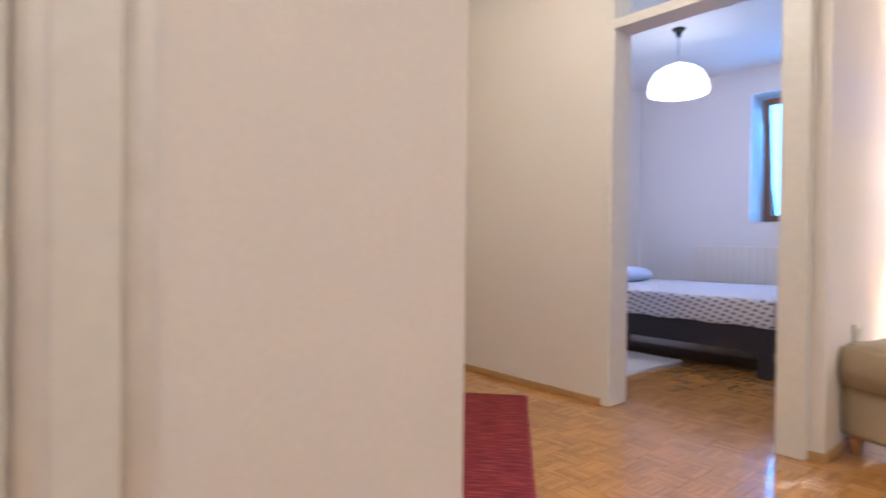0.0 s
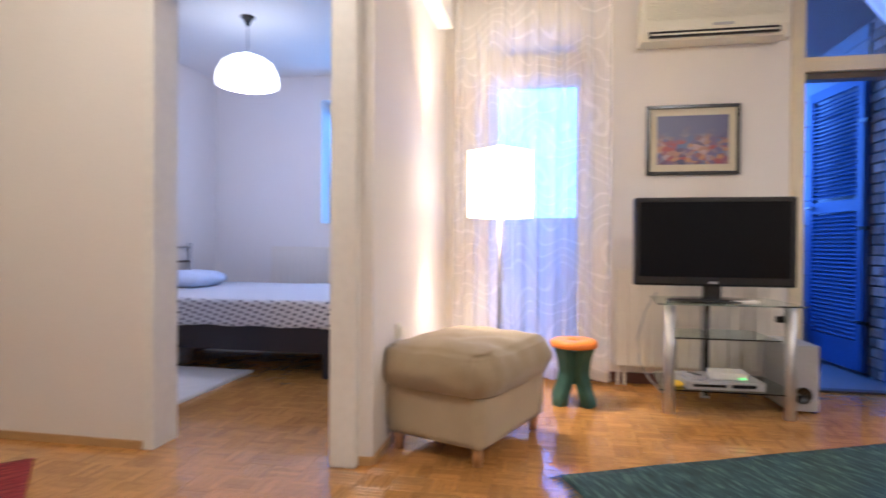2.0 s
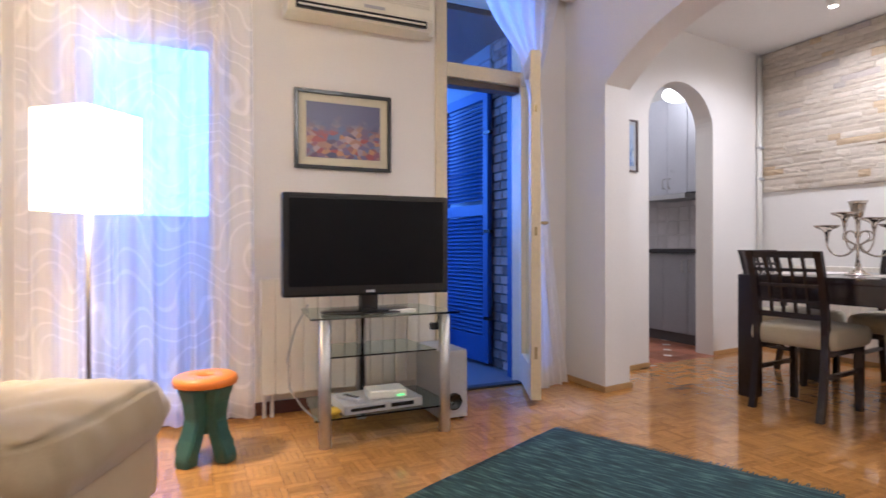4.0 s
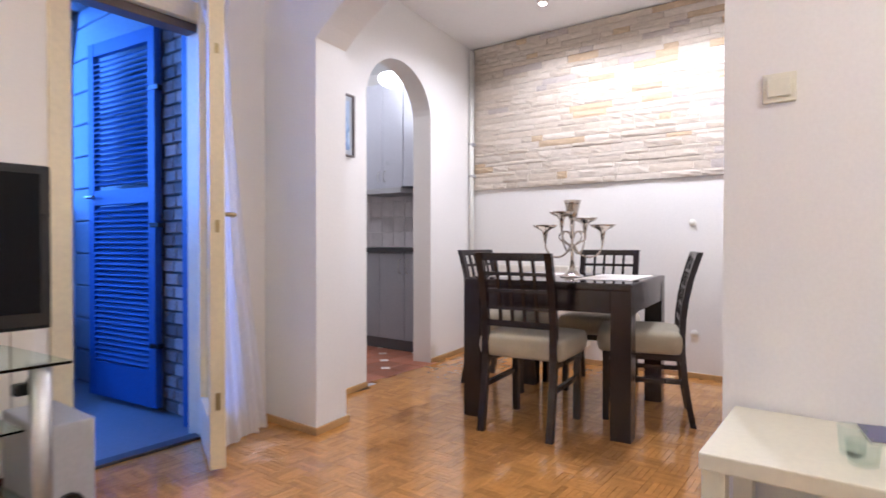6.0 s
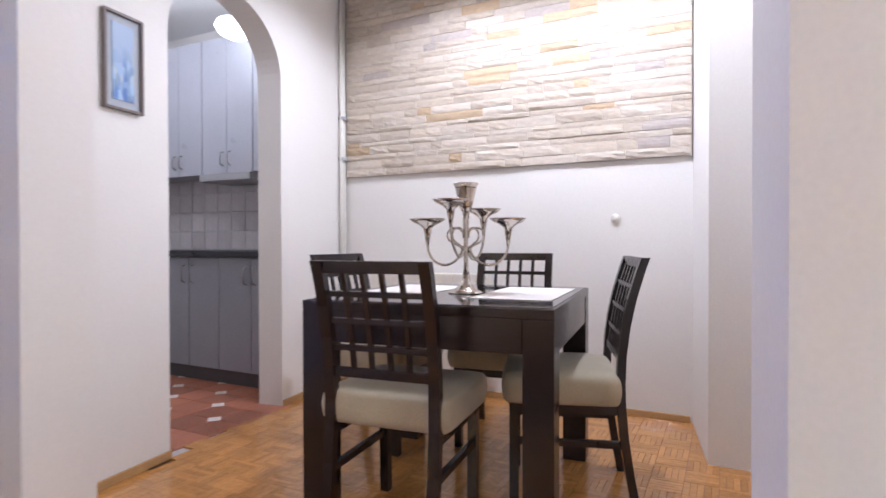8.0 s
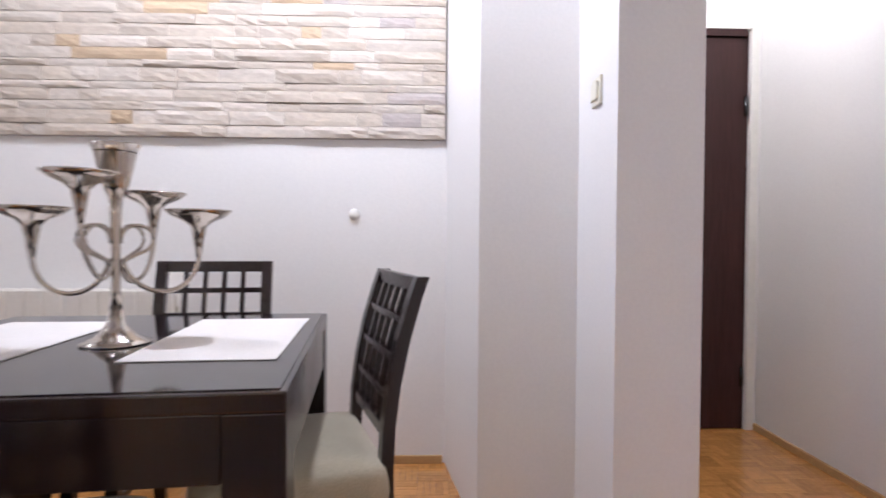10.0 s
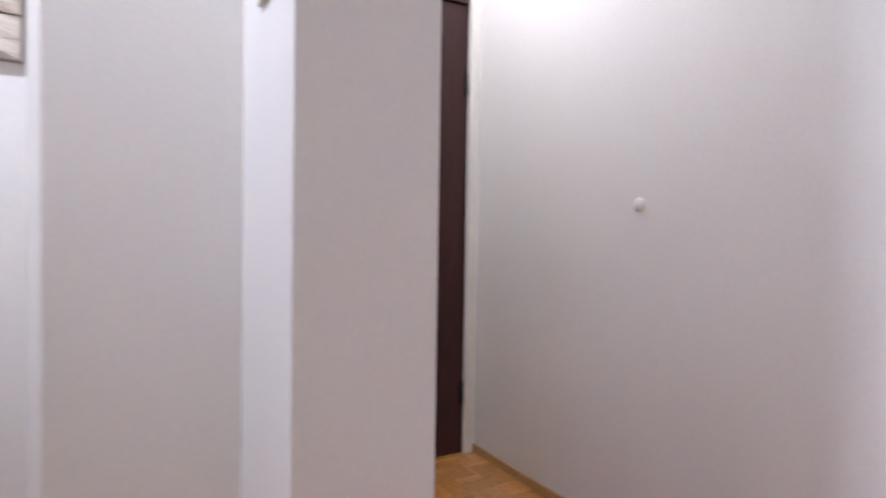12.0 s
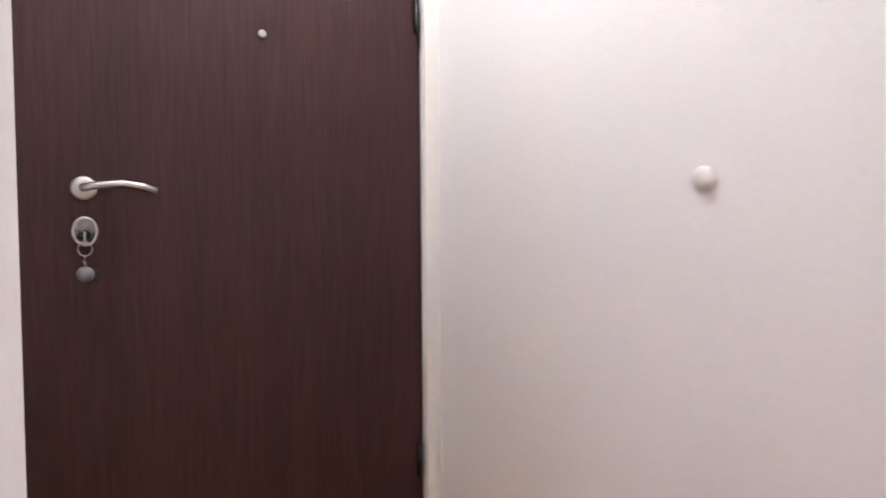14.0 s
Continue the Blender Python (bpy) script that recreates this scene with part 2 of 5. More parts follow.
# partition of the bedroom with its doorway
structure("wall_bedroom", boxes((-2.30, -1.69, 0, -1.035, -1.56, CEIL), (-0.13, -1.67, 0, 0.0, 2.00, CEIL),
          (-1.035, -1.685, 2.36, -0.13, -1.57, CEIL)), PLASTER_CREAM, "cream painted wall beside the bedroom doorway", "wall")
structure("wall_bedroom_left", boxes((-2.98, -1.56, 0, -2.85, 1.83, CEIL), (-2.98, -1.69, 0, -2.30, -1.56, CEIL)), PLASTER, "white bedroom wall", "wall")
BW = (-1.63, -0.82, 1.10, 2.40)
structure("wall_bedroom_window", boxes((-2.98, 1.70, 0, BW[0], 2.10, CEIL), (BW[1], 1.70, 0, -0.13, 2.10, CEIL), (BW[0], 1.70, 0, BW[1], 2.10, BW[2]),
          (BW[0], 1.70, BW[3], BW[1], 2.10, CEIL)), PLASTER, "white bedroom wall with a deep window opening", "wall")
structure("ceiling_beam", boxes((0.0, -1.66, 2.27, 0.10, -0.35, CEIL), bevel=0.006), PLASTER_CREAM, "boxed-in white beam under the ceiling", "beam")

# facade with the window and the balcony door
FW = (0.30, 0.95, 0.08, 2.30)
FD = (2.20, 2.88, 0.0, 2.60)
structure("wall_facade", boxes((0.0, 0.0, 0, FW[0], 0.20, CEIL), (FW[1], 0.0, 0, FD[0], 0.20, CEIL), (FD[1], 0.0, 0, 3.19, 0.20, CEIL),
          (FW[0], 0.0, 0, FW[1], 0.20, FW[2]), (FW[0], 0.0, FW[3], FW[1], 0.20, CEIL), (FD[0], 0.0, FD[3], FD[1], 0.20, CEIL)),
          PLASTER_CREAM, "cream painted living room wall with window and balcony door", "wall")


def arch_points(c, half, spring, rise, n=24):
    """Points of a segmental arch from c + half to c - half."""
    R = (half * half + rise * rise) / (2 * rise)
    pts = []
    for i in range(n + 1):
        u = half - 2 * half * i / n
        pts.append((c + u, spring + math.sqrt(R * R - u * u) - (R - rise)))
    return pts


# wall between living and dining room, with its wide arch
A0, A1, AX0, AX1 = -0.392, -2.2065, 3.19, 3.42
outline = [(0.20, 0), (0.20, CEIL), (-6.2, CEIL), (-6.2, 0), (A1, 0)] + list(reversed(arch_points((A0 + A1) / 2, (A0 - A1) / 2, 1.945, 0.31))) + [(A0, 0)]
bm = prism(outline, "x", AX0, AX1)
for v in bm.verts:
    v.co.y += (v.co.x - 3.305) * 0.15
structure("wall_arch", bm, PLASTER, "white wall with a wide segmental arch", "wall")

# kitchen wall with the round-headed doorway, standing slightly askew
KITCHEN_WALL = pose(4.0, 0.05, 0, rz=7.8)
KU0, KU1 = 0.005, 0.838
half = (KU1 - KU0) / 2
kc = (KU0 + KU1) / 2
kpts = [(kc + half * math.cos(math.pi * i / 28), 1.90 + 0.345 * math.sin(math.pi * i / 28)) for i in range(29)]
outline = [(-0.58, 0), (-0.58, CEIL), (1.60, CEIL), (1.60, 0), (KU1, 0)] + kpts + [(KU0, 0)]
bm = prism(outline, "y", 0.0, 0.16)
bmesh.ops.transform(bm, matrix=KITCHEN_WALL, verts=bm.verts)
structure("wall_kitchen", bm, PLASTER, "white wall with a round-headed kitchen doorway", "wall")
structure("wall_dining", boxes((5.56, -1.99, 0, 5.75, 3.2, CEIL)), PLASTER, "white dining room wall under a stone panel", "wall")
structure("wall_hall_block", prism([(4.98, -2.41), (6.10, -2.41), (6.10, -1.99), (5.56, -1.99), (4.98, -2.08)], "z", 0, CEIL), PLASTER, "white wall block between dining room and hall", "wall")
structure("wall_hall_pier", boxes((4.60, -2.645, 0, 4.76, -2.41, CEIL), (4.76, -2.45, 0, 4.98, -2.41, CEIL)), PLASTER, "white pier beside the hall opening", "wall")
structure("wall_hall_right", boxes((3.44, -3.80, 0, 6.30, -3.62, CEIL)), PLASTER, "white hall wall with a small round button", "wall")
structure("wall_hall_end", boxes((5.97, -3.62, 0, 6.20, -3.56, CEIL), (5.97, -2.455, 0, 6.20, -2.41, CEIL), (5.97, -3.56, 2.06, 6.20, -2.455, CEIL), (6.10, -3.56, 0, 6.20, -2.455, 2.06)), PLASTER, "white hall wall round the entrance door", "wall")
structure("wall_kitchen_end", boxes((3.21, 3.05, 0, 5.75, 3.2, CEIL), (3.21, 0.20, 0, 3.44, 3.05, CEIL)), PLASTER, "plain white kitchen wall", "wall")
structure("wall_living_left", boxes((-0.10, -4.20, 0, 0.055, -3.69, CEIL), (-0.10, -6.2, 0, 0.05, -5.10, CEIL), (-0.10, -5.10, 2.10, 0.05, -4.20, CEIL)), PLASTER_CREAM,
          "cream painted wall end beside the red rug", "wall")
structure("wall_nook", boxes((-2.30, -3.87, 0, -0.10, -3.69, CEIL)), PLASTER_CREAM, "plain cream wall of the wardrobe nook", "wall")
structure("wall_living_back", boxes((-0.10, -6.35, 0, 3.44, -6.2, CEIL)), PLASTER_CREAM, "plain cream living room wall", "wall")

# loggia behind the facade
structure("loggia_floor", boxes((0.0, 0.20, -0.14, 3.21, 2.0, -0.02), (2.20, 0.0, -0.14, 2.88, 0.20, -0.006)), TILE_GREY, "grey tiled loggia floor in blue dusk light", "floor")
structure("loggia_parapet", boxes((0.0, 1.90, -0.14, 3.21, 2.0, 1.18)), PLASTER, "plain rendered loggia parapet", "parapet")
structure("loggia_ceiling", boxes((0.0, 0.20, 2.52, 2.985, 2.0, 2.655)), mat("dark_timber_ceiling", (0.055, 0.05, 0.05), 0.7, var=0.15, stretch=(1, 6, 1)), "dark timber-lined loggia ceiling", "ceiling")
structure("loggia_side_wall", boxes((2.985, 0.20, -0.14, 3.21, 1.90, CEIL)), MORTAR, "dark mortar behind loggia bricks", "wall")

# ---- living room: joinery ----
frame_bd = thing("door_1", "white-painted bedroom door frame with a glazed transom", "door frame", (-0.57, -1.62, 0))
frame_bd["kind"] = "structure"


def world_part(name, bm, material, parent, label=""):
    ob = part(name, bm, material, parent, label)
    ob.matrix_parent_inverse = parent.matrix_world.inverted()
    return ob


world_part("jamb", boxes((-1.035, -1.703, 0, -0.982, -1.535, 2.358), bevel=0.006), GLOSS_WHITE, frame_bd)
world_part("jamb", boxes((-0.165, -1.725, 0, -0.055, -1.535, 2.36), bevel=0.006), GLOSS_WHITE, frame_bd)
world_part("head_rail", boxes((-0.985, -1.705, 2.015, -0.165, -1.55, 2.065), bevel=0.004), GLOSS_WHITE, frame_bd)
world_part("top_rail", boxes((-0.985, -1.705, 2.315, -0.165, -1.55, 2.358), bevel=0.004), GLOSS_WHITE, frame_bd)
pane = world_part("pane", boxes((-0.985, -1.632, 2.065, -0.165, -1.627, 2.315)), GLASSY, frame_bd, "clear transom pane")
pane.visible_shadow = False

# skirting boards, butted end to end
for rows, name in (
    (((-2.20, -1.704, 0, -1.036, -1.69, 0.035),), "baseboard"),
    (((-0.055, -1.684, 0, 0.002, -1.67, 0.035),), "baseboard"),
    (((0.0, -1.67, 0, 0.014, -0.014, 0.035),), "baseboard"),
    (((2.93, -0.014, 0, 3.176, 0.0, 0.035),), "baseboard"),
    (((3.176, -0.42, 0, 3.19, -0.014, 0.035),), "baseboard"),
    (((3.42, -0.372, 0, 3.434, -0.04, 0.035),), "baseboard"),
    (((5.546, -1.98, 0, 5.56, 0.24, 0.035),), "baseboard"),
    (((3.44, -3.62, 0, 5.97, -3.606, 0.035),), "baseboard"),
    (((3.176, -6.2, 0, 3.19, -2.215, 0.035),), "baseboard"),
    (((0.055, -4.155, 0, 0.068, -3.69, 0.035), (-0.08, -3.69, 0, 0.068, -3.677, 0.035)), "baseboard"),
):
    structure(name, boxes(*rows, bevel=0.003), SKIRTING, "thin oak skirting strip along the wall", "baseboard")

structure("baseboard", boxes((0.014, -0.014, 0, 2.15, 0.0, 0.07), bevel=0.003), mat("dark_red_brown_skirting", (0.085, 0.024, 0.016), 0.4, var=0.12), "dark red-brown skirting under the radiator", "baseboard")
for u0, u1 in ((-0.565, KU0 - 0.003), (KU1 + 0.003, 1.565)):
    bm = boxes((u0, -0.014, 0, u1, 0.0, 0.035), bevel=0.003)
    bmesh.ops.transform(bm, matrix=KITCHEN_WALL, verts=bm.verts)
    structure("baseboard", bm, SKIRTING, "thin oak skirting strip along the wall", "baseboard")
for y0, s in ((A0, -1), (A1, 1)):
    bm = boxes((AX0 - 0.014, min(y0, y0 + s * 0.014), 0, AX1 + 0.014, max(y0, y0 + s * 0.014), 0.035), bevel=0.003)
    for v in bm.verts:
        v.co.y += (v.co.x - 3.305) * 0.15
    structure("baseboard", bm, SKIRTING, "thin oak skirting strip round the arch reveal", "baseboard")

# casing of the door behind the wall end
frame_ld = thing("door_2", "cream-painted door with a plain moulded casing", "door", (0.05, -4.65, 0))
frame_ld["kind"] = "structure"
cas = world_part("casing", boxes((0.05, -4.285, 0, 0.070, -4.172, 2.18), bevel=0.004), GLOSS_WHITE, frame_ld)
for y, r in ((-4.270, 0.016), (-4.175, 0.020)):
    smooth(world_part("bead", tube([(0.064, y, 0.0), (0.064, y, 1.0), (0.064, y, 2.18)], r, 20), GLOSS_WHITE, cas, "rounded bead of the casing"))
world_part("casing", boxes((0.05, -5.11, 0, 0.072, -5.01, 2.18), bevel=0.008), GLOSS_WHITE, frame_ld)
world_part("lintel", boxes((0.05, -5.01, 2.08, 0.072, -4.29, 2.18), bevel=0.008), GLOSS_WHITE, frame_ld)
world_part("leaf", boxes((0.012, -5.02, 0.0, 0.049, -4.285, 2.085), bevel=0.003), GLOSS_WHITE, frame_ld)

# sliding wardrobe
CREAM_PANEL = mat("cream_wardrobe_panel", (0.66, 0.58, 0.47), 0.45, var=0.03, scale=2, fine=25, bump=0.02)
wardrobe = thing("sliding_wardrobe", "cream sliding-door wardrobe with aluminium edge profiles", "wardrobe", (-2.25, -2.7, 0))
world_part("body", boxes((-2.95, -3.70, 0.0, -2.29, -1.72, CEIL - 0.01)), CREAM_PANEL, wardrobe)
world_part("sliding_door", boxes((-2.262, -2.72, 0.03, -2.240, -1.745, 2.52), bevel=0.002), CREAM_PANEL, wardrobe)
world_part("sliding_door", boxes((-2.285, -3.69, 0.03, -2.264, -2.66, 2.52), bevel=0.002), CREAM_PANEL, wardrobe)
ALU = mat("grey_aluminium", (0.34, 0.33, 0.32), 0.4, 0.7, var=0.04)
world_part("edge_profile", boxes((-2.268, -1.745, 0.02, -2.226, -1.705, 2.53), bevel=0.006), ALU, wardrobe, "grey aluminium grip profile")
world_part("edge_profile", boxes((-2.266, -2.745, 0.02, -2.236, -2.72, 2.53), bevel=0.004), ALU, wardrobe, "grey aluminium grip profile")
world_part("track", boxes((-2.29, -3.70, 0.001, -2.225, -1.705, 0.018), bevel=0.003), ALU, wardrobe, "grey aluminium floor track")

# ---- rugs ----


def woven(name, a, b, c):
    """A flat weave with weft stripes of three tones."""
    m = bpy.data.materials.new(name)
    m.use_nodes = True
    n, l = m.node_tree.nodes, m.node_tree.links
    p = n["Principled BSDF"]
    p.inputs["Roughness"].default_value = 0.95
    tc, mp = n.new("ShaderNodeTexCoord"), n.new("ShaderNodeMapping")
    mp.inputs["Scale"].default_value = (9.0, 80.0, 1.0)
    l.new(tc.outputs["Object"], mp.inputs[0])
    t = n.new("ShaderNodeTexNoise")
    t.inputs["Scale"].default_value, t.inputs["Detail"].default_value = 1.0, 3
    l.new(mp.outputs[0], t.inputs[0])
    r = n.new("ShaderNodeValToRGB")
    r.color_ramp.elements[0].position, r.color_ramp.elements[0].color = 0.32, (*a, 1)
    r.color_ramp.elements[1].position, r.color_ramp.elements[1].color = 0.52, (*b, 1)
    e = r.color_ramp.elements.new(0.68)
    e.color = (*c, 1)
    l.new(t.outputs[0], r.inputs[0])
    l.new(r.outputs[0], p.inputs["Base Color"])
    bp = n.new("ShaderNodeBump")
    bp.inputs["Strength"].default_value, bp.inputs["Distance"].default_value = 0.9, 0.006
    l.new(t.outputs[0], bp.inputs["Height"])
    l.new(bp.outputs[0], p.inputs["Normal"])
    return m


def rug(name, material, at, rz, length, width, fringe_ends, label, thick=0.008, group=""):
    r = thing(name, label, "rug", (*at, 0), rz, group)
    bm = bmesh.new()
    nx, ny = 30, 44
    rng = random.Random(len(name) * 7 + int(length * 10))
    grid = [[None] * (ny + 1) for _ in range(nx + 1)]
    for i in range(nx + 1):
        for j in range(ny + 1):
            x, y = -width / 2 + width * i / nx, -length / 2 + length * j / ny
            edge = 0.004 * (rng.random() - 0.5) if i in (0, nx) else 0
            grid[i][j] = bm.verts.new((x + edge, y, thick + 0.003 * noise.noise(Vector((x * 3, y * 3, 2)))))
    for i in range(nx):
        for j in range(ny):
            bm.faces.new((grid[i][j], grid[i + 1][j], grid[i + 1][j + 1], grid[i][j + 1]))
    ex = bmesh.ops.extrude_edge_only(bm, edges=[e for e in bm.edges if e.is_boundary])
    for v in [g for g in ex["geom"] if isinstance(g, bmesh.types.BMVert)]:
        v.co.z = 0.001
    smooth(part("weave", bm, material, r))
    if fringe_ends:
        bm = bmesh.new()
        for s in (-1, 1):
            n = int(width / 0.009)
            for k in range(n):
                x = -width / 2 + width * (k + 0.5) / n
                ln = 0.025 + 0.035 * rng.random()
                d = 0.012 * (rng.random() - 0.5)
                y = s * length / 2
                q = [bm.verts.new(c) for c in ((x - 0.003, y, 0.007), (x + 0.003, y, 0.007), (x + d + 0.002, y + s * ln, 0.003), (x + d - 0.002, y + s * ln, 0.003))]
                bm.faces.new(q)
        f = part("fringe", bm, material, r, "short loose thread fringe")
        f["kind"] = "stuff"
    return r


RED_WEAVE = woven("red_rag_weave", (0.13, 0.012, 0.018), (0.27, 0.022, 0.030), (0.38, 0.07, 0.05))
GREEN_WEAVE = woven("green_rag_weave", (0.010, 0.026, 0.032), (0.022, 0.064, 0.068), (0.095, 0.18, 0.16))
rug("rag_rug", RED_WEAVE, (-1.16, -2.67), 43, 1.45, 0.72, False, "red striped rag rug on the parquet floor")
rug("rag_rug", GREEN_WEAVE, (1.86, -1.80), -66, 1.88, 1.20, True, "dark green woven rug with fringed ends on parquet")

# ---- ottoman ----
ott = thing("ottoman", "beige fabric ottoman with a puffy loose cushion", "ottoman", (0.345, -1.26, 0), -22)


def soft_block(sx, sy, sz, r, z0, puff=0.0, cuts=10, wrinkle=0.0, seed=1.0):
    """A rounded block that swells on top, with slack in its cloth."""
    bm = bmesh.new()
    box(bm, -sx / 2, -sy / 2, z0, sx / 2, sy / 2, z0 + sz)
    bmesh.ops.subdivide_edges(bm, edges=bm.edges[:], cuts=cuts, use_grid_fill=True)
    for v in bm.verts:
        u, w, h = v.co.x / (sx / 2), v.co.y / (sy / 2), (v.co.z - z0) / sz
        k = max(0, 1 - u ** 4) * max(0, 1 - w ** 4)
        if h > 0.5:
            v.co.z += puff * k * (h - 0.5) * 2
        side = max(abs(u), abs(w))
        if side > 0.98:
            bulge = math.sin(math.pi * min(1, max(0, h))) * r
            v.co.x += (1 if u > 0 else -1) * bulge * (abs(u) > 0.98)
            v.co.y += (1 if w > 0 else -1) * bulge * (abs(w) > 0.98)
        corner = max(0, abs(u) - 0.75) * max(0, abs(w) - 0.75) * 16
        v.co.x -= u * corner * r * 0.8
        v.co.y -= w * corner * r * 0.8
        if side > 0.98 and (h > 0.98 or h < 0.02):
            v.co.x -= u * r * 0.5
            v.co.y -= w * r * 0.5
        if wrinkle:
            v.co += v.co.normalized() * wrinkle * noise.noise(Vector((v.co.x * 9 + seed, v.co.y * 9, v.co.z * 14)))
    return bm


OW, OD = 0.50, 0.66
smooth(part("base", soft_block(OW - 0.02, OD - 0.02, 0.215, 0.003, 0.080, cuts=8, wrinkle=0.0015), BEIGE_BASE, ott, "pale beige upholstered base"))
cush = smooth(part("cushion", soft_block(OW + 0.03, OD + 0.03, 0.17, 0.036, 0.285, puff=0.040, cuts=26, wrinkle=0.015, seed=3.3), BEIGE_FABRIC, ott, "puffy beige cushion with slack creases"))
for sx in (-1, 1):
    for sy in (-1, 1):
        bm = lathe([(0.018, 0.0), (0.026, 0.085)], 14, at=(sx * (OW / 2 - 0.05), sy * (OD / 2 - 0.05), 0))
        smooth(part("leg", bm, BEECH, ott, "short tapered beech leg"))

# ---- plastic stool ----
ORANGE = mat("orange_plastic", (0.72, 0.20, 0.025), 0.4, var=0.05)
GREEN_PLASTIC = mat("dark_green_plastic", (0.022, 0.085, 0.062), 0.4, var=0.08)
stool = thing("step_stool", "small plastic stool with orange seat and dark green legs", "stool", (0.855, -0.56, 0))
smooth(part("seat", lathe([(0.032, 0.345), (0.036, 0.358), (0.042, 0.366), (0.115, 0.366), (0.130, 0.357), (0.134, 0.340), (0.130, 0.325), (0.10, 0.318), (0.034, 0.318), (0.032, 0.345)], 40), ORANGE, stool, "round orange seat with a grip hole"))
for k in range(4):
    a = math.pi / 4 + k * math.pi / 2
    bm = bmesh.new()
    prof = [(0.0, 0.112, 0.038), (0.035, 0.112, 0.044), (0.10, 0.084, 0.044), (0.18, 0.060, 0.046), (0.26, 0.070, 0.052), (0.32, 0.092, 0.058)]
    rings = []
    for z, r, w in prof:
        c, s = math.cos(a), math.sin(a)
        o = 0.052 if z > 0.06 else 0.060
        rings.append([bm.verts.new((c * rr - s * ww, s * rr + c * ww, z)) for rr, ww in ((r - o / 2, -w), (r + o / 2, -w * 0.8), (r + o / 2, w * 0.8), (r - o / 2, w))])
    for p, q in zip(rings, rings[1:]):
        for i in range(4):
            bm.faces.new((p[i], p[(i + 1) % 4], q[(i + 1) % 4], q[i]))
    bm.faces.new(list(reversed(rings[0])))
    bm.faces.new(rings[-1])
    bmesh.ops.bevel(bm, geom=bm.edges[:], offset=0.006, segments=2, affect="EDGES")
    bmesh.ops.recalc_face_normals(bm, faces=bm.faces)
    part("leg", bm, GREEN_PLASTIC, stool, "curved dark green leg")

smooth(part("core", lathe([(0.040, 0.115), (0.060, 0.150), (0.062, 0.24), (0.068, 0.295)], 24), GREEN_PLASTIC, stool, "dark green core joining the legs"))

# ---- floor lamp ----
lampf = thing("floor_lamp", "lit floor lamp with a square cream paper shade", "lamp", (0.43, -0.64, 0))
SHADE = glow("lit_shade_paper", (1.0, 0.78, 0.52), 5.5)
bm = bmesh.new()
W, Z0, Z1, T = 0.130, 1.06, 1.445, 0.003
for za, zb, ra, rb in ((Z0, Z1, W, W), (Z1, Z0, W - T, W - T)):
    lathe([(ra * 1.4142, za), (rb * 1.4142, zb)], 4, bm)
caps = [f for f in bm.faces if abs(f.normal.z) > 0.9]
bmesh.ops.delete(bm, geom=caps, context="FACES_ONLY")
bmesh.ops.rotate(bm, cent=(0, 0, 0), matrix=Matrix.Rotation(radians(5), 3, "Z"), verts=bm.verts)
part("shade", bm, SHADE, lampf, "glowing square cream shade")
sr = part("shade_ring", boxes((-W, -0.004, Z1 - 0.03, W, 0.004, Z1 - 0.022), (-0.004, -W, Z1 - 0.03, 0.004, W, Z1 - 0.022)), STEEL, lampf)
sr.matrix_local = pose(0, 0, 0, rz=50)
smooth(part("pole", tube([(0, 0, 0.02), (0, 0, 0.6), (0, 0, 1.13)], 0.009, 12), mat("taupe_metal", (0.16, 0.14, 0.13), 0.5), lampf, "slim grey pole"))
smooth(part("base", lathe([(0.135, 0.0), (0.135, 0.012), (0.12, 0.022), (0.014, 0.026), (0.012, 0.05)], 32), STEEL, lampf, "flat round steel foot"))

# ---- curtains ----


def sheer(name, color, clear, line, through_light=0.5):
    m = bpy.data.materials.new(name)
    m.use_nodes = True
    n, l = m.node_tree.nodes, m.node_tree.links
    out = n["Material Output"]
    n.remove(n["Principled BSDF"])
    d, t, tr, a, b = (n.new("ShaderNode" + k) for k in ("BsdfDiffuse", "BsdfTranslucent", "BsdfTransparent", "MixShader", "MixShader"))
    d.inputs[0].default_value = t.inputs[0].default_value = (*color, 1)
    a.inputs[0].default_value = through_light
    l.new(d.outputs[0], a.inputs[1])
    l.new(t.outputs[0], a.inputs[2])
    tc, mp, w = n.new("ShaderNodeTexCoord"), n.new("ShaderNodeMapping"), n.new("ShaderNodeTexWave")
    l.new(tc.outputs["UV"], mp.inputs[0])
    w.wave_type = "RINGS"
    w.inputs["Scale"].default_value, w.inputs["Distortion"].default_value = 3.2, 17.0
    w.inputs["Detail"].default_value, w.inputs["Detail Scale"].default_value = 0.0, 1.1
    l.new(mp.outputs[0], w.inputs[0])
    r = n.new("ShaderNodeValToRGB")
    r.color_ramp.elements[0].position, r.color_ramp.elements[0].color = 0.91, (clear, clear, clear, 1)
    r.color_ramp.elements[1].position, r.color_ramp.elements[1].color = 0.975, (line, line, line, 1)
    l.new(w.outputs[0], r.inputs[0])
    l.new(r.outputs[0], b.inputs[0])
    l.new(tr.outputs[0], b.inputs[1])
    l.new(a.outputs[0], b.inputs[2])
    l.new(b.outputs[0], out.inputs[0])
    return m


SHEER = sheer("white_voile", (0.95, 0.93, 0.92), 0.58, 0.68, 0.58)
VOILE = sheer("plain_voile", (0.94, 0.93, 0.94), 0.90, 0.94, 0.72)


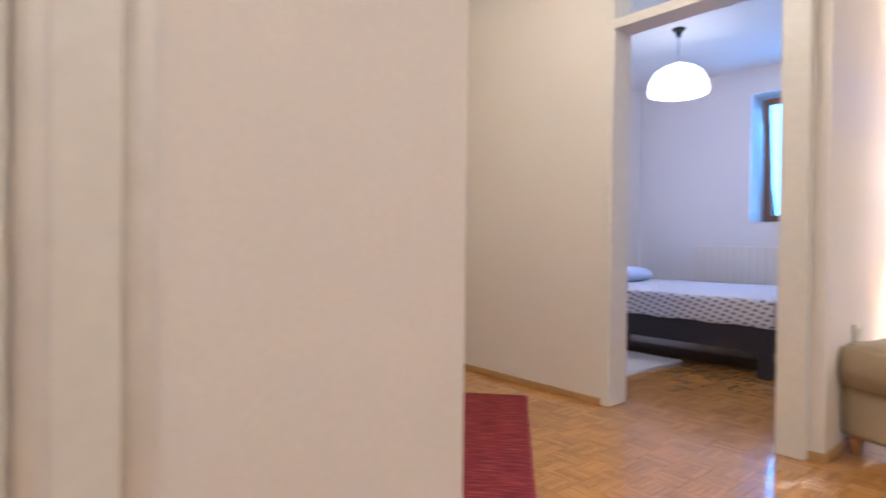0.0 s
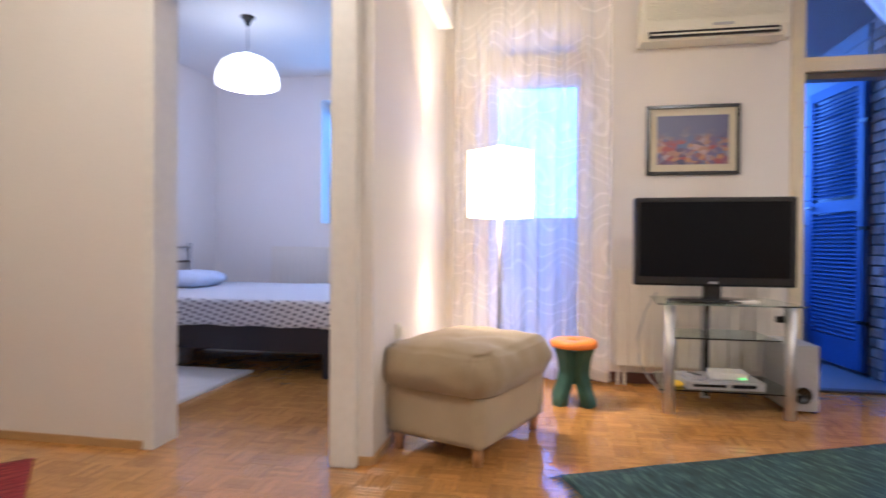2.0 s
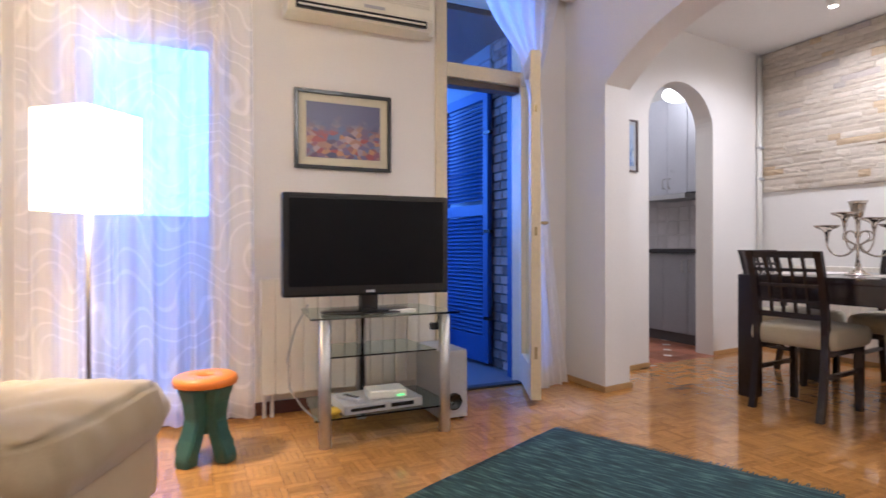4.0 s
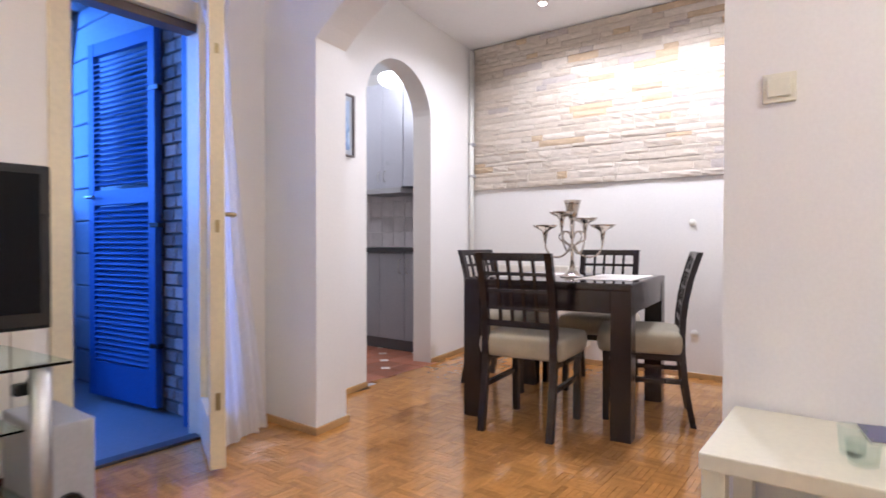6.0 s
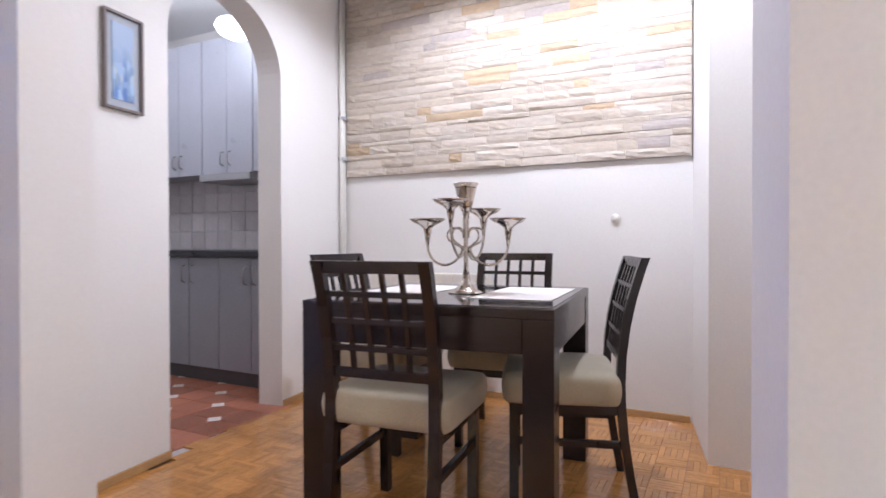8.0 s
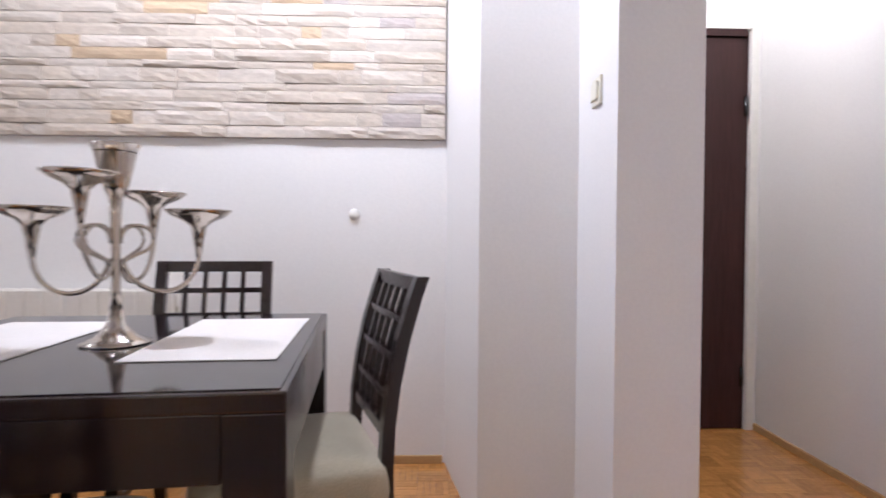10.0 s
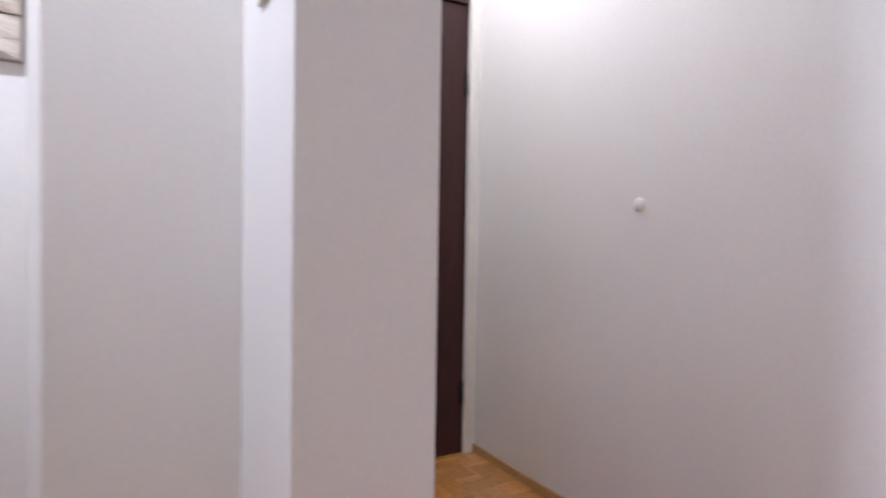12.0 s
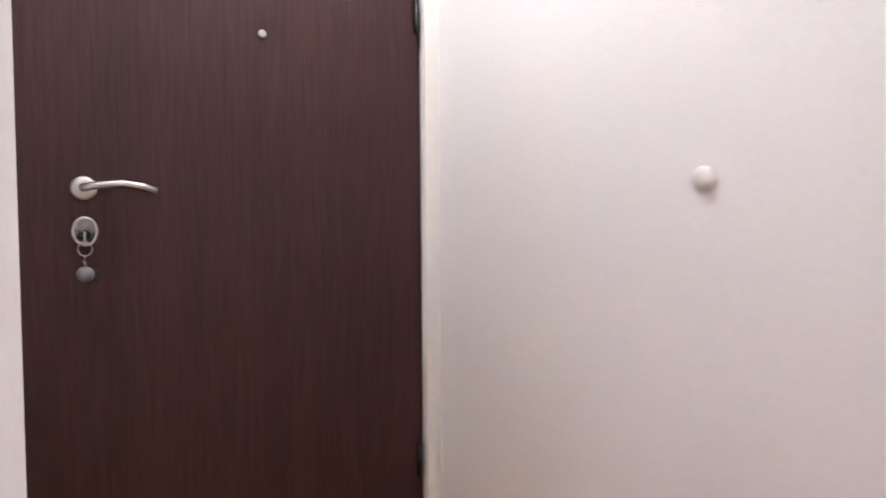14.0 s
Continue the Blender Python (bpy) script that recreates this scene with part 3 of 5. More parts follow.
def drape(x_of, y_of, z0, z1, nu=150, nz=34):
    """A hanging sheet: x_of(u, h) and y_of(u, h), h from 0 at the hem to 1 at the top."""
    bm = bmesh.new()
    uv = bm.loops.layers.uv.new("UVMap")
    g = [[bm.verts.new((x_of(i / nu, j / nz), y_of(i / nu, j / nz), z0 + (z1 - z0) * j / nz)) for j in range(nz + 1)] for i in range(nu + 1)]
    for i in range(nu):
        for j in range(nz):
            f = bm.faces.new((g[i][j], g[i + 1][j], g[i + 1][j + 1], g[i][j + 1]))
            for lp, (a, b) in zip(f.loops, ((i, j), (i + 1, j), (i + 1, j + 1), (i, j + 1))):
                lp[uv].uv = (1.6 * a / nu, 2.5 * b / nz)
    return bm


cur = thing("curtain", "white patterned voile curtain before the window", "curtain", (0.6, -0.12, 0.02), group="voile curtains")
fold = lambda u, h, n, a: a * (0.55 + 0.45 * (1 - h)) * (math.sin(u * n * 2 * math.pi + 0.6 * math.sin(u * 9)) + 0.35 * math.sin(u * n * 4.7 * math.pi + 1.3))
smooth(world_part("fabric", drape(lambda u, h: 0.07 + 1.03 * u + 0.012 * math.sin(u * 40 + h), lambda u, h: -0.12 + fold(u, h, 9, 0.030), 0.03, 2.58), SHEER, cur))
cur2 = thing("curtain", "white voile curtain drawn aside by the balcony door", "curtain", (3.0, -0.12, 0.02), group="voile curtains")


def along(rows, z):
    """Straight steps through (height, value) rows."""
    for (z0, a), (z1, b) in zip(rows, rows[1:]):
        if z <= z1:
            return a + (b - a) * max(0, (z - z0)) / (z1 - z0)
    return rows[-1][1]


def swag_x(u, h):
    z = 0.03 + 2.55 * h
    left = along(((0.0, 2.74), (1.2, 2.72), (1.95, 2.70), (2.12, 2.68), (2.33, 2.54), (2.58, 2.44)), z)
    right = along(((0.0, 3.07), (0.8, 2.97), (1.6, 2.88), (2.0, 2.86), (2.2, 2.93), (2.58, 3.05)), z)
    return left + (right - left) * u


def swag_y(u, h):
    k = min(1, max(0, (h - 0.70) / 0.25))
    out = -0.12 - 0.16 * (1 - 0.6 * u) * (1 - k)
    return out + fold(u, h, 2.4, 0.014) + 0.012 * math.sin(u * 31 + h * 5)


smooth(world_part("fabric", drape(swag_x, swag_y, 0.03, 2.58), VOILE, cur2))
cove = [(3.19, 2.565), (3.182, 2.562), (3.165, 2.575), (3.142, 2.605), (3.128, 2.635), (3.125, 2.656), (3.19, 2.656)]
bm = prism(cove, "y", -6.19, -0.18)
structure("ceiling_cove", bm, PLASTER_CREAM, "cream moulded cove under the ceiling", "cove")
rod = thing("curtain_rail", "white curtain rail under the ceiling", "curtain rail", (1.6, -0.12, 2.6))
world_part("rail", boxes((0.02, -0.155, 2.585, 3.19, -0.085, 2.615), bevel=0.004), GLOSS_WHITE, rod)
world_part("fascia", boxes((0.02, -0.175, 2.58, 3.19, -0.16, 2.655), bevel=0.003), GLOSS_WHITE, rod)

# ---- living room window ----
win = thing("window_1", "tall cream-painted window behind the voile curtain", "window", (0.62, 0.1, 0.1))
win["kind"] = "structure"
x0, x1, z0, z1 = FW
wf = world_part("window_frame", boxes((x0, 0.06, z0, x0 + 0.06, 0.13, z1), (x1 - 0.06, 0.06, z0, x1, 0.13, z1), (x0 + 0.06, 0.06, z0, x1 - 0.06, 0.13, z0 + 0.08),
                (x0 + 0.06, 0.06, z1 - 0.03, x1 - 0.06, 0.13, z1), (x0 + 0.06, 0.06, 1.995, x1 - 0.06, 0.13, 2.215), bevel=0.005), CREAM_PAINT, win)
for a, b in ((z0 + 0.08, 1.995), (2.215, z1 - 0.03)):
    p = world_part("pane", boxes((x0 + 0.06, 0.09, a, x1 - 0.06, 0.095, b)), GLASSY, win)
    p.visible_shadow = False

# ---- air conditioner ----
ac = thing("air_conditioner", "white split air conditioner high on the wall", "air conditioner", (1.68, 0.0, 2.19))
pts = [(0.0, 2.19), (-0.17, 2.185), (-0.20, 2.235), (-0.205, 2.42), (-0.19, 2.455), (0.0, 2.46)]
bm = prism(pts, "x", 1.27, 2.10)
bmesh.ops.bevel(bm, geom=[e for e in bm.edges if e.calc_length() > 0.5], offset=0.008, segments=2, affect="EDGES")
body = world_part("body", bm, IVORY_PLASTIC, ac)
grille = world_part("grille", boxes(*[(1.30, -0.2085, 2.30 + 0.013 * i, 2.07, -0.2035, 2.307 + 0.013 * i) for i in range(9)]), IVORY_PLASTIC, ac, "ribbed ivory intake grille")
world_part("outlet_slot", boxes((1.31, -0.196, 2.194, 2.06, -0.180, 2.232)), BLACK_PLASTIC, ac, "dark air outlet slot")
world_part("louvre", boxes((1.32, -0.207, 2.205, 2.05, -0.199, 2.215), bevel=0.002), IVORY_PLASTIC, ac)
world_part("badge", boxes((1.68, -0.2075, 2.248, 1.80, -0.204, 2.266), bevel=0.002), GREY_PLASTIC, ac, "small grey badge")
world_part("pipe_trunk", boxes((2.105, -0.07, 2.20, 2.165, 0.0, 2.658), bevel=0.005), IVORY_PLASTIC, ac)

# ---- picture ----


def painting(name, base, spots, scale, low):
    """A picture of soft coloured patches, densest in its lower part."""
    m = bpy.data.materials.new(name)
    m.use_nodes = True
    n, l = m.node_tree.nodes, m.node_tree.links
    p = n["Principled BSDF"]
    p.inputs["Roughness"].default_value = 0.35
    tc = n.new("ShaderNodeTexCoord")
    v, t = n.new("ShaderNodeTexVoronoi"), n.new("ShaderNodeTexNoise")
    v.inputs["Scale"].default_value, t.inputs["Scale"].default_value = scale, scale * 0.35
    l.new(tc.outputs["Generated"], v.inputs[0])
    l.new(tc.outputs["Generated"], t.inputs[0])
    sep = n.new("ShaderNodeSeparateXYZ")
    l.new(tc.outputs["Generated"], sep.inputs[0])
    r = n.new("ShaderNodeValToRGB")
    r.color_ramp.interpolation = "EASE"
    cols = spots
    r.color_ramp.elements[0].color = (*cols[0], 1)
    r.color_ramp.elements[1].color = (*cols[-1], 1)
    for i, c in enumerate(cols[1:-1]):
        e = r.color_ramp.elements.new((i + 1) / (len(cols) - 1))
        e.color = (*c, 1)
    cs = n.new("ShaderNodeSeparateColor")
    l.new(v.outputs["Color"], cs.inputs[0])
    l.new(cs.outputs[0], r.inputs[0])
    k = n.new("ShaderNodeMapRange")
    k.inputs[1].default_value, k.inputs[2].default_value = low, low - 0.35
    add = n.new("ShaderNodeMath")
    add.operation = "MULTIPLY_ADD"
    add.inputs[1].default_value = 0.45
    l.new(t.outputs[0], add.inputs[0])
    l.new(sep.outputs[2], add.inputs[2])
    l.new(add.outputs[0], k.inputs[0])
    mix = n.new("ShaderNodeMix")
    mix.data_type = "RGBA"
    mix.inputs[6].default_value = (*base, 1)
    l.new(k.outputs[0], mix.inputs[0])
    l.new(r.outputs[0], mix.inputs[7])
    l.new(mix.outputs[2], p.inputs["Base Color"])
    return m


def framed(name, label, x0, x1, z0, z1, y, bar, mount, frame_mat, mount_mat, art_mat):
    pic = thing(name, label, "picture", ((x0 + x1) / 2, y, z0))
    d = 0.022
    world_part("picture_frame", boxes((x0, y - d, z0, x0 + bar, y, z1), (x1 - bar, y - d, z0, x1, y, z1), (x0 + bar, y - d, z0, x1 - bar, y, z0 + bar),
               (x0 + bar, y - d, z1 - bar, x1 - bar, y, z1), bevel=0.003), frame_mat, pic)
    world_part("mount", boxes((x0 + bar, y - 0.008, z0 + bar, x1 - bar, y - 0.002, z1 - bar)), mount_mat, pic)
    world_part("print", boxes((x0 + bar + mount, y - 0.011, z0 + bar + mount, x1 - bar - mount, y - 0.008, z1 - bar - mount)), art_mat, pic)
    return pic


MOUNT = mat("cream_mount_card", (0.66, 0.60, 0.45), 0.8, var=0.03)
ART = painting("harbour_print", (0.10, 0.10, 0.20), ((0.05, 0.05, 0.12), (0.30, 0.05, 0.05), (0.12, 0.10, 0.20), (0.45, 0.20, 0.10), (0.08, 0.12, 0.25), (0.45, 0.30, 0.28), (0.22, 0.08, 0.08)), 12, 0.95)
framed("framed_picture", "dark-framed colourful harbour print with cream mount on the wall", 1.33, 1.90, 1.365, 1.815, -0.001, 0.022, 0.045, BLACK_PLASTIC, MOUNT, ART)
ART2 = painting("blue_watercolour", (0.35, 0.45, 0.62), ((0.10, 0.20, 0.50), (0.40, 0.55, 0.75), (0.15, 0.25, 0.45), (0.55, 0.60, 0.55)), 7, 0.9)
MOUNT2 = mat("blue_grey_mount_card", (0.42, 0.45, 0.50), 0.8, var=0.03)
pic = framed("framed_picture", "small framed blue watercolour on the dining room wall", -0.325, -0.142, 1.478, 1.865, -0.001, 0.012, 0.03, mat("grey_wood_frame", (0.16, 0.13, 0.12), 0.4), MOUNT2, ART2)
pic.matrix_world = KITCHEN_WALL @ pose(-0.2335, -0.001, 1.478)

# ---- television and stand ----
tv = thing("television", "black flat-screen television on a glass stand", "television", (1.595, -0.55, 0.60), -1)
part("case", boxes((-0.415, -0.035, 0.085, 0.415, 0.045, 0.575), bevel=0.012), BLACK_PLASTIC, tv)
part("screen", boxes((-0.385, -0.0375, 0.135, 0.385, -0.033, 0.548)), SCREEN, tv, "switched-off dark screen")
part("badge", boxes((-0.022, -0.0385, 0.100, 0.022, -0.034, 0.112), bevel=0.001), GREY_PLASTIC, tv, "small grey badge")
tvf = smooth(part("foot", lathe([(0.235, 0.003), (0.235, 0.010), (0.20, 0.018), (0.02, 0.024)], 40), BLACK_PLASTIC, tv))
tvf.scale = (1.0, 0.55, 1.0)
part("neck", boxes((-0.045, -0.02, 0.02, 0.045, 0.03, 0.10), bevel=0.008), BLACK_PLASTIC, tv)
ts = thing("tv_stand", "three-tier glass television stand with steel legs", "tv stand", (1.655, -0.46, 0))
for x in (-0.30, 0.30):
    smooth(part("leg", lathe([(0.026, 0.0), (0.028, 0.004), (0.028, 0.585), (0.02, 0.588)], 20, at=(x, -0.20, 0)), STEEL, ts, "thick brushed steel leg"))
part("rear_post", boxes((-0.045, 0.15, 0.0, 0.0, 0.19, 0.585), bevel=0.004), STEEL, ts)
part("glass_shelf", prism([(-0.37, -0.235), (0.37, -0.235), (0.33, 0.23), (-0.33, 0.23)], "z", 0.589, 0.598), SHELF_GLASS, ts, "greenish glass top")
part("glass_shelf", prism([(-0.27, -0.17), (0.27, -0.17), (0.24, 0.20), (-0.24, 0.20)], "z", 0.40, 0.407), SHELF_GLASS, ts, "greenish glass shelf")
part("glass_shelf", prism([(-0.35, -0.215), (0.35, -0.215), (0.31, 0.22), (-0.31, 0.22)], "z", 0.125, 0.133), SHELF_GLASS, ts, "greenish glass shelf")
part("cable_duct", tube([(-0.02, 0.145, 0.02), (-0.025, 0.14, 0.3), (-0.02, 0.145, 0.58)], 0.014, 8), BLACK_PLASTIC, ts)
dvd = thing("disc_player", "silver disc player on the lowest glass shelf", "disc player", (1.64, -0.52, 0.134), 3)
part("case", boxes((-0.20, -0.13, 0.0, 0.20, 0.13, 0.045), bevel=0.006), GREY_PLASTIC, dvd)
part("tray", boxes((-0.17, -0.134, 0.016, 0.0, -0.129, 0.030), bevel=0.001), BLACK_PLASTIC, dvd)
part("display", boxes((0.03, -0.134, 0.014, 0.15, -0.129, 0.032), bevel=0.001), BLACK_PLASTIC, dvd)
rt = thing("router", "small white router on the disc player", "router", (1.68, -0.55, 0.1795), -4)
part("case", boxes((-0.095, -0.065, 0.0, 0.095, 0.065, 0.042), bevel=0.010), WHITE_PLASTIC, rt)
part("indicator", boxes((0.045, -0.068, 0.012, 0.080, -0.0645, 0.016)), glow("green_indicator", (0.1, 0.9, 0.2), 3.0), rt, "lit green indicator strip")
rc = thing("remote_control", "grey remote control on the disc player", "remote control", (1.50, -0.56, 0.1795), 28)
part("case", boxes((-0.022, -0.08, 0.0, 0.022, 0.08, 0.020), bevel=0.006), GREY_PLASTIC, rc)
for i in range(4):
    part("button", boxes((-0.012, -0.05 + 0.025 * i, 0.020, 0.012, -0.035 + 0.025 * i, 0.0225)), BLACK_PLASTIC, rc)
bx = thing("set_top_box", "flat white set-top box beside the television foot", "set-top box", (1.73, -0.63, 0.5985), 2)
part("case", boxes((-0.075, -0.03, 0.0, 0.075, 0.03, 0.018), bevel=0.005), WHITE_PLASTIC, bx)
yc = thing("duster_cloth", "small crumpled yellow cloth beside the disc player", "cloth", (1.405, -0.60, 0.1335), 20)
smooth(part("fabric", soft_block(0.06, 0.045, 0.022, 0.006, 0.0, puff=0.008, cuts=6, wrinkle=0.006, seed=2.2), mat("yellow_cotton", (0.70, 0.46, 0.05), 0.9), yc))
sb = thing("subwoofer", "silver-grey subwoofer beside the television stand", "loudspeaker", (2.07, -0.36, 0))
part("case", boxes((-0.08, -0.17, 0.012, 0.08, 0.17, 0.37), bevel=0.008), GREY_PLASTIC, sb)
prt = smooth(part("port", lathe([(0.046, 0.0), (0.046, 0.006), (0.036, 0.008), (0.030, -0.03), (0.0, -0.03)], 24), BLACK_PLASTIC, sb, "round black bass port"))
prt.matrix_local = pose(0, -0.171, 0.10, 90, 0, 0)
for x in (-0.06, 0.06):
    for y in (-0.14, 0.14):
        part("foot", boxes((x - 0.012, y - 0.012, 0, x + 0.012, y + 0.012, 0.012)), BLACK_PLASTIC, sb)
cb = thing("power_cable", "thin pale power cable hanging to the floor", "cable", (1.28, -0.2, 0))
world_part("cord", tube([(1.36, -0.25, 0.62), (1.30, -0.22, 0.50), (1.26, -0.20, 0.33), (1.27, -0.20, 0.18), (1.33, -0.22, 0.08), (1.40, -0.25, 0.008)], 0.005, 6), GREY_PLASTIC, cb)
cc = thing("wall_camera_plug", "small black plug hanging below the glass top", "plug", (1.94, -0.60, 0.50))
part("body", boxes((-0.035, -0.02, 0.0, 0.035, 0.02, 0.035), bevel=0.008), BLACK_PLASTIC, cc)
part("cord", tube([(0.0, 0, 0.03), (0.01, 0.0, 0.06), (0.0, 0.0, 0.089)], 0.004, 6), BLACK_PLASTIC, cc)


def radiator(name, label, n, w, h, depth, m, group=""):
    """A ribbed radiator of n columns along x, its back at y = 0."""
    r = thing(name, label, "radiator", group=group)
    me = None
    for i in range(n):
        x = (i - (n - 1) / 2) * w
        if me is None:
            bm = bmesh.new()
            box(bm, -w * 0.488, -depth, 0.0, w * 0.488, -depth + 0.028, h, bevel=0.006)
            box(bm, -w * 0.16, -depth + 0.028, 0.02, w * 0.16, -0.03, h - 0.02)
            box(bm, -w * 0.44, -0.03, 0.0, w * 0.44, -0.004, h, bevel=0.008)
            box(bm, -w * 0.50, -depth * 0.65, h - 0.07, w * 0.50, -depth * 0.35, h - 0.02)
            box(bm, -w * 0.50, -depth * 0.65, 0.02, w * 0.50, -depth * 0.35, 0.07)
            ob = part("column", bm, RADIATOR, r)
            me = ob.data
        else:
            ob = new("column", me)
            ob.parent = r
        ob.location = (x, 0, 0)
    smooth(part("valve", tube([(n * w / 2, -depth / 2, 0.05), (n * w / 2 + 0.05, -depth / 2, 0.05)], 0.014, 10), RADIATOR, r))
    r.matrix_world = m
    return r


radiator("radiator", "cream ribbed radiator below the picture", 13, 0.075, 0.62, 0.10, pose(1.625, -0.012, 0.13), "ribbed radiators")
pp = thing("radiator_pipes", "two short radiator pipes at the wall", "pipe", (1.15, -0.06, 0))
for x in (1.16, 1.20):
    world_part("pipe", tube([(x, -0.065, 0.0), (x, -0.065, 0.18)], 0.010, 8), RADIATOR, pp)

# ---- balcony door ----
bd = thing("door_3", "open cream-painted balcony door with a glazed transom", "balcony door", (2.54, 0.05, 0))
bd["kind"] = "structure"
world_part("jamb", boxes((2.195, -0.012, 0.0, 2.275, 0.12, 2.60), bevel=0.006), CREAM_PAINT, bd)
world_part("jamb", boxes((2.825, -0.012, 0.0, 2.885, 0.12, 2.60), bevel=0.006), CREAM_PAINT, bd)
world_part("transom_bar", boxes((2.275, -0.016, 1.995, 2.825, 0.12, 2.085), bevel=0.006), CREAM_PAINT, bd)
world_part("top_rail", boxes((2.275, -0.012, 2.52, 2.825, 0.12, 2.60), bevel=0.006), CREAM_PAINT, bd)
world_part("stop", boxes((2.275, 0.02, 1.955, 2.825, 0.11, 1.995), bevel=0.004), mat("brown_stop", (0.12, 0.09, 0.07), 0.5), bd)
p = world_part("pane", boxes((2.275, 0.05, 2.085, 2.825, 0.055, 2.52)), GLASSY, bd)
p.visible_shadow = False
world_part("threshold", boxes((2.275, -0.01, 0.0, 2.825, 0.06, 0.014), bevel=0.003), mat("dark_threshold", (0.05, 0.04, 0.035), 0.5), bd)
leaf = new("leaf", None)
leaf.parent = bd
leaf.matrix_parent_inverse = bd.matrix_world.inverted()
leaf.matrix_basis = pose(2.835, -0.02, 0.0, rz=-115)
for nm, rows in (("stile", ((0.0, -0.03, 0.03, 0.07, 0.03, 2.06),)), ("stile", ((0.44, -0.03, 0.03, 0.51, 0.03, 2.06),)), ("rail", ((0.07, -0.028, 0.03, 0.44, 0.028, 0.22),)), ("rail", ((0.07, -0.028, 1.97, 0.44, 0.028, 2.06),))):
    part(nm, boxes(*rows, bevel=0.005), CREAM_PAINT, leaf)
p = part("pane", boxes((0.07, -0.003, 0.22, 0.44, 0.003, 1.97)), DOOR_GLASS, leaf)
p.visible_shadow = False
part("lock_plate", boxes((0.5095, -0.008, 0.985, 0.513, 0.008, 1.035), (0.5095, -0.009, 0.27, 0.513, 0.009, 0.34), (0.5095, -0.008, 1.70, 0.513, 0.008, 1.74)), BRASS, leaf, "brass lock plates on the edge")
smooth(part("handle", tube([(0.475, 0.03, 1.06), (0.475, 0.065, 1.06), (0.455, 0.075, 1.06), (0.37, 0.075, 1.058)], 0.009, 10), BRASS, leaf, "brass lever handle"))

# ---- loggia things ----
sh = thing("louvred_shutter", "blue-painted louvred shutter folded back on the loggia", "shutter", (2.93, 0.62, 0.0), 96.5)
SW, SH = 0.68, 2.16
for nm, r in (("stile", (0, -0.02, 0.01, 0.065, 0.02, SH)), ("stile", (SW - 0.065, -0.02, 0.01, SW, 0.02, SH)), ("rail", (0.065, -0.019, 0.01, SW - 0.065, 0.019, 0.22)),
              ("rail", (0.065, -0.019, 1.17, SW - 0.065, 0.019, 1.26)), ("rail", (0.065, -0.019, SH - 0.08, SW - 0.065, 0.019, SH))):
    part(nm, boxes(r, bevel=0.004), BLUE_PAINT, sh)
bm = bmesh.new()
box(bm, -(SW - 0.13) / 2, -0.024, -0.0035, (SW - 0.13) / 2, 0.024, 0.0035)
bmesh.ops.rotate(bm, cent=(0, 0, 0), matrix=Matrix.Rotation(radians(-38), 3, "X"), verts=bm.verts)
slat = part("slat", bm, BLUE_PAINT, sh)
slat.location = (SW / 2, 0, 0.25)
z = 0.282
while z < SH - 0.10:
    if not 1.15 < z < 1.28:
        o = new("slat", slat.data)
        o.parent = sh
        o.location = (SW / 2, 0, z)
    z += 0.032
smooth(part("handle", tube([(SW - 0.035, 0.02, 1.22), (SW - 0.035, 0.055, 1.22), (SW - 0.13, 0.06, 1.22)], 0.009, 8), STEEL, sh, "steel lever handle"))
for z in (0.35, 1.03, 1.80):
    part("hinge", boxes((-0.03, -0.012, z, 0.05, 0.024, z + 0.025)), BLACK_PLASTIC, sh, "black strap hinge")
sp = thing("shutter_post", "blue-painted outer shutter frame post", "post", (2.93, 0.26, 0))
world_part("post", boxes((2.895, 0.205, -0.02, 2.98, 0.30, 2.60), bevel=0.005), BLUE_PAINT, sp)
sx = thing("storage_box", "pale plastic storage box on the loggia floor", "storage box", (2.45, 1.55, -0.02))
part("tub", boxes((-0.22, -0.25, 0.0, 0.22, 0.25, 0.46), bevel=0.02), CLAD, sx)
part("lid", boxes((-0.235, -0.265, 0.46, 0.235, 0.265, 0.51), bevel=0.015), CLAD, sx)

# ---- low table, switches and sockets ----
lt = thing("side_table", "cream lacquered side table under the light switch", "table", (2.98, -2.70, 0))
CREAM_LACQ = mat("cream_lacquer", (0.74, 0.70, 0.55), 0.35, var=0.03)
part("tabletop", boxes((-0.26, -0.60, 0.43, 0.195, 0.44, 0.47), bevel=0.004), CREAM_LACQ, lt)
part("shelf", boxes((-0.24, -0.56, 0.10, 0.18, 0.40, 0.125), bevel=0.003), CREAM_LACQ, lt)
for x in (-0.23, 0.165):
    for y in (-0.57, 0.41):
        part("leg", boxes((x - 0.025, y - 0.025, 0, x + 0.025, y + 0.025, 0.43), bevel=0.003), CREAM_LACQ, lt)
for x, y, h, r in ((2.905, -2.54, 0.065, 0.030), (2.85, -2.56, 0.05, 0.034)):
    g = thing("drinking_glass", "small clear drinking glass on the side table", "glass", (x, y, 0.471), group="drinking glasses")
    smooth(part("body", lathe([(r * 0.8, 0.0), (r, h), (r - 0.003, h), (r * 0.78, 0.008), (0.0, 0.008)], 24), THIN_GLASS, g))
mg = thing("magazine", "dark printed magazine lying on the side table", "magazine", (3.10, -2.66, 0.471), 12)
part("pages", boxes((-0.07, -0.10, 0.0, 0.07, 0.10, 0.006)), WHITE_PLASTIC, mg)
part("cover", boxes((-0.071, -0.101, 0.0062, 0.071, 0.101, 0.0085)), ART, mg, "dark printed cover")


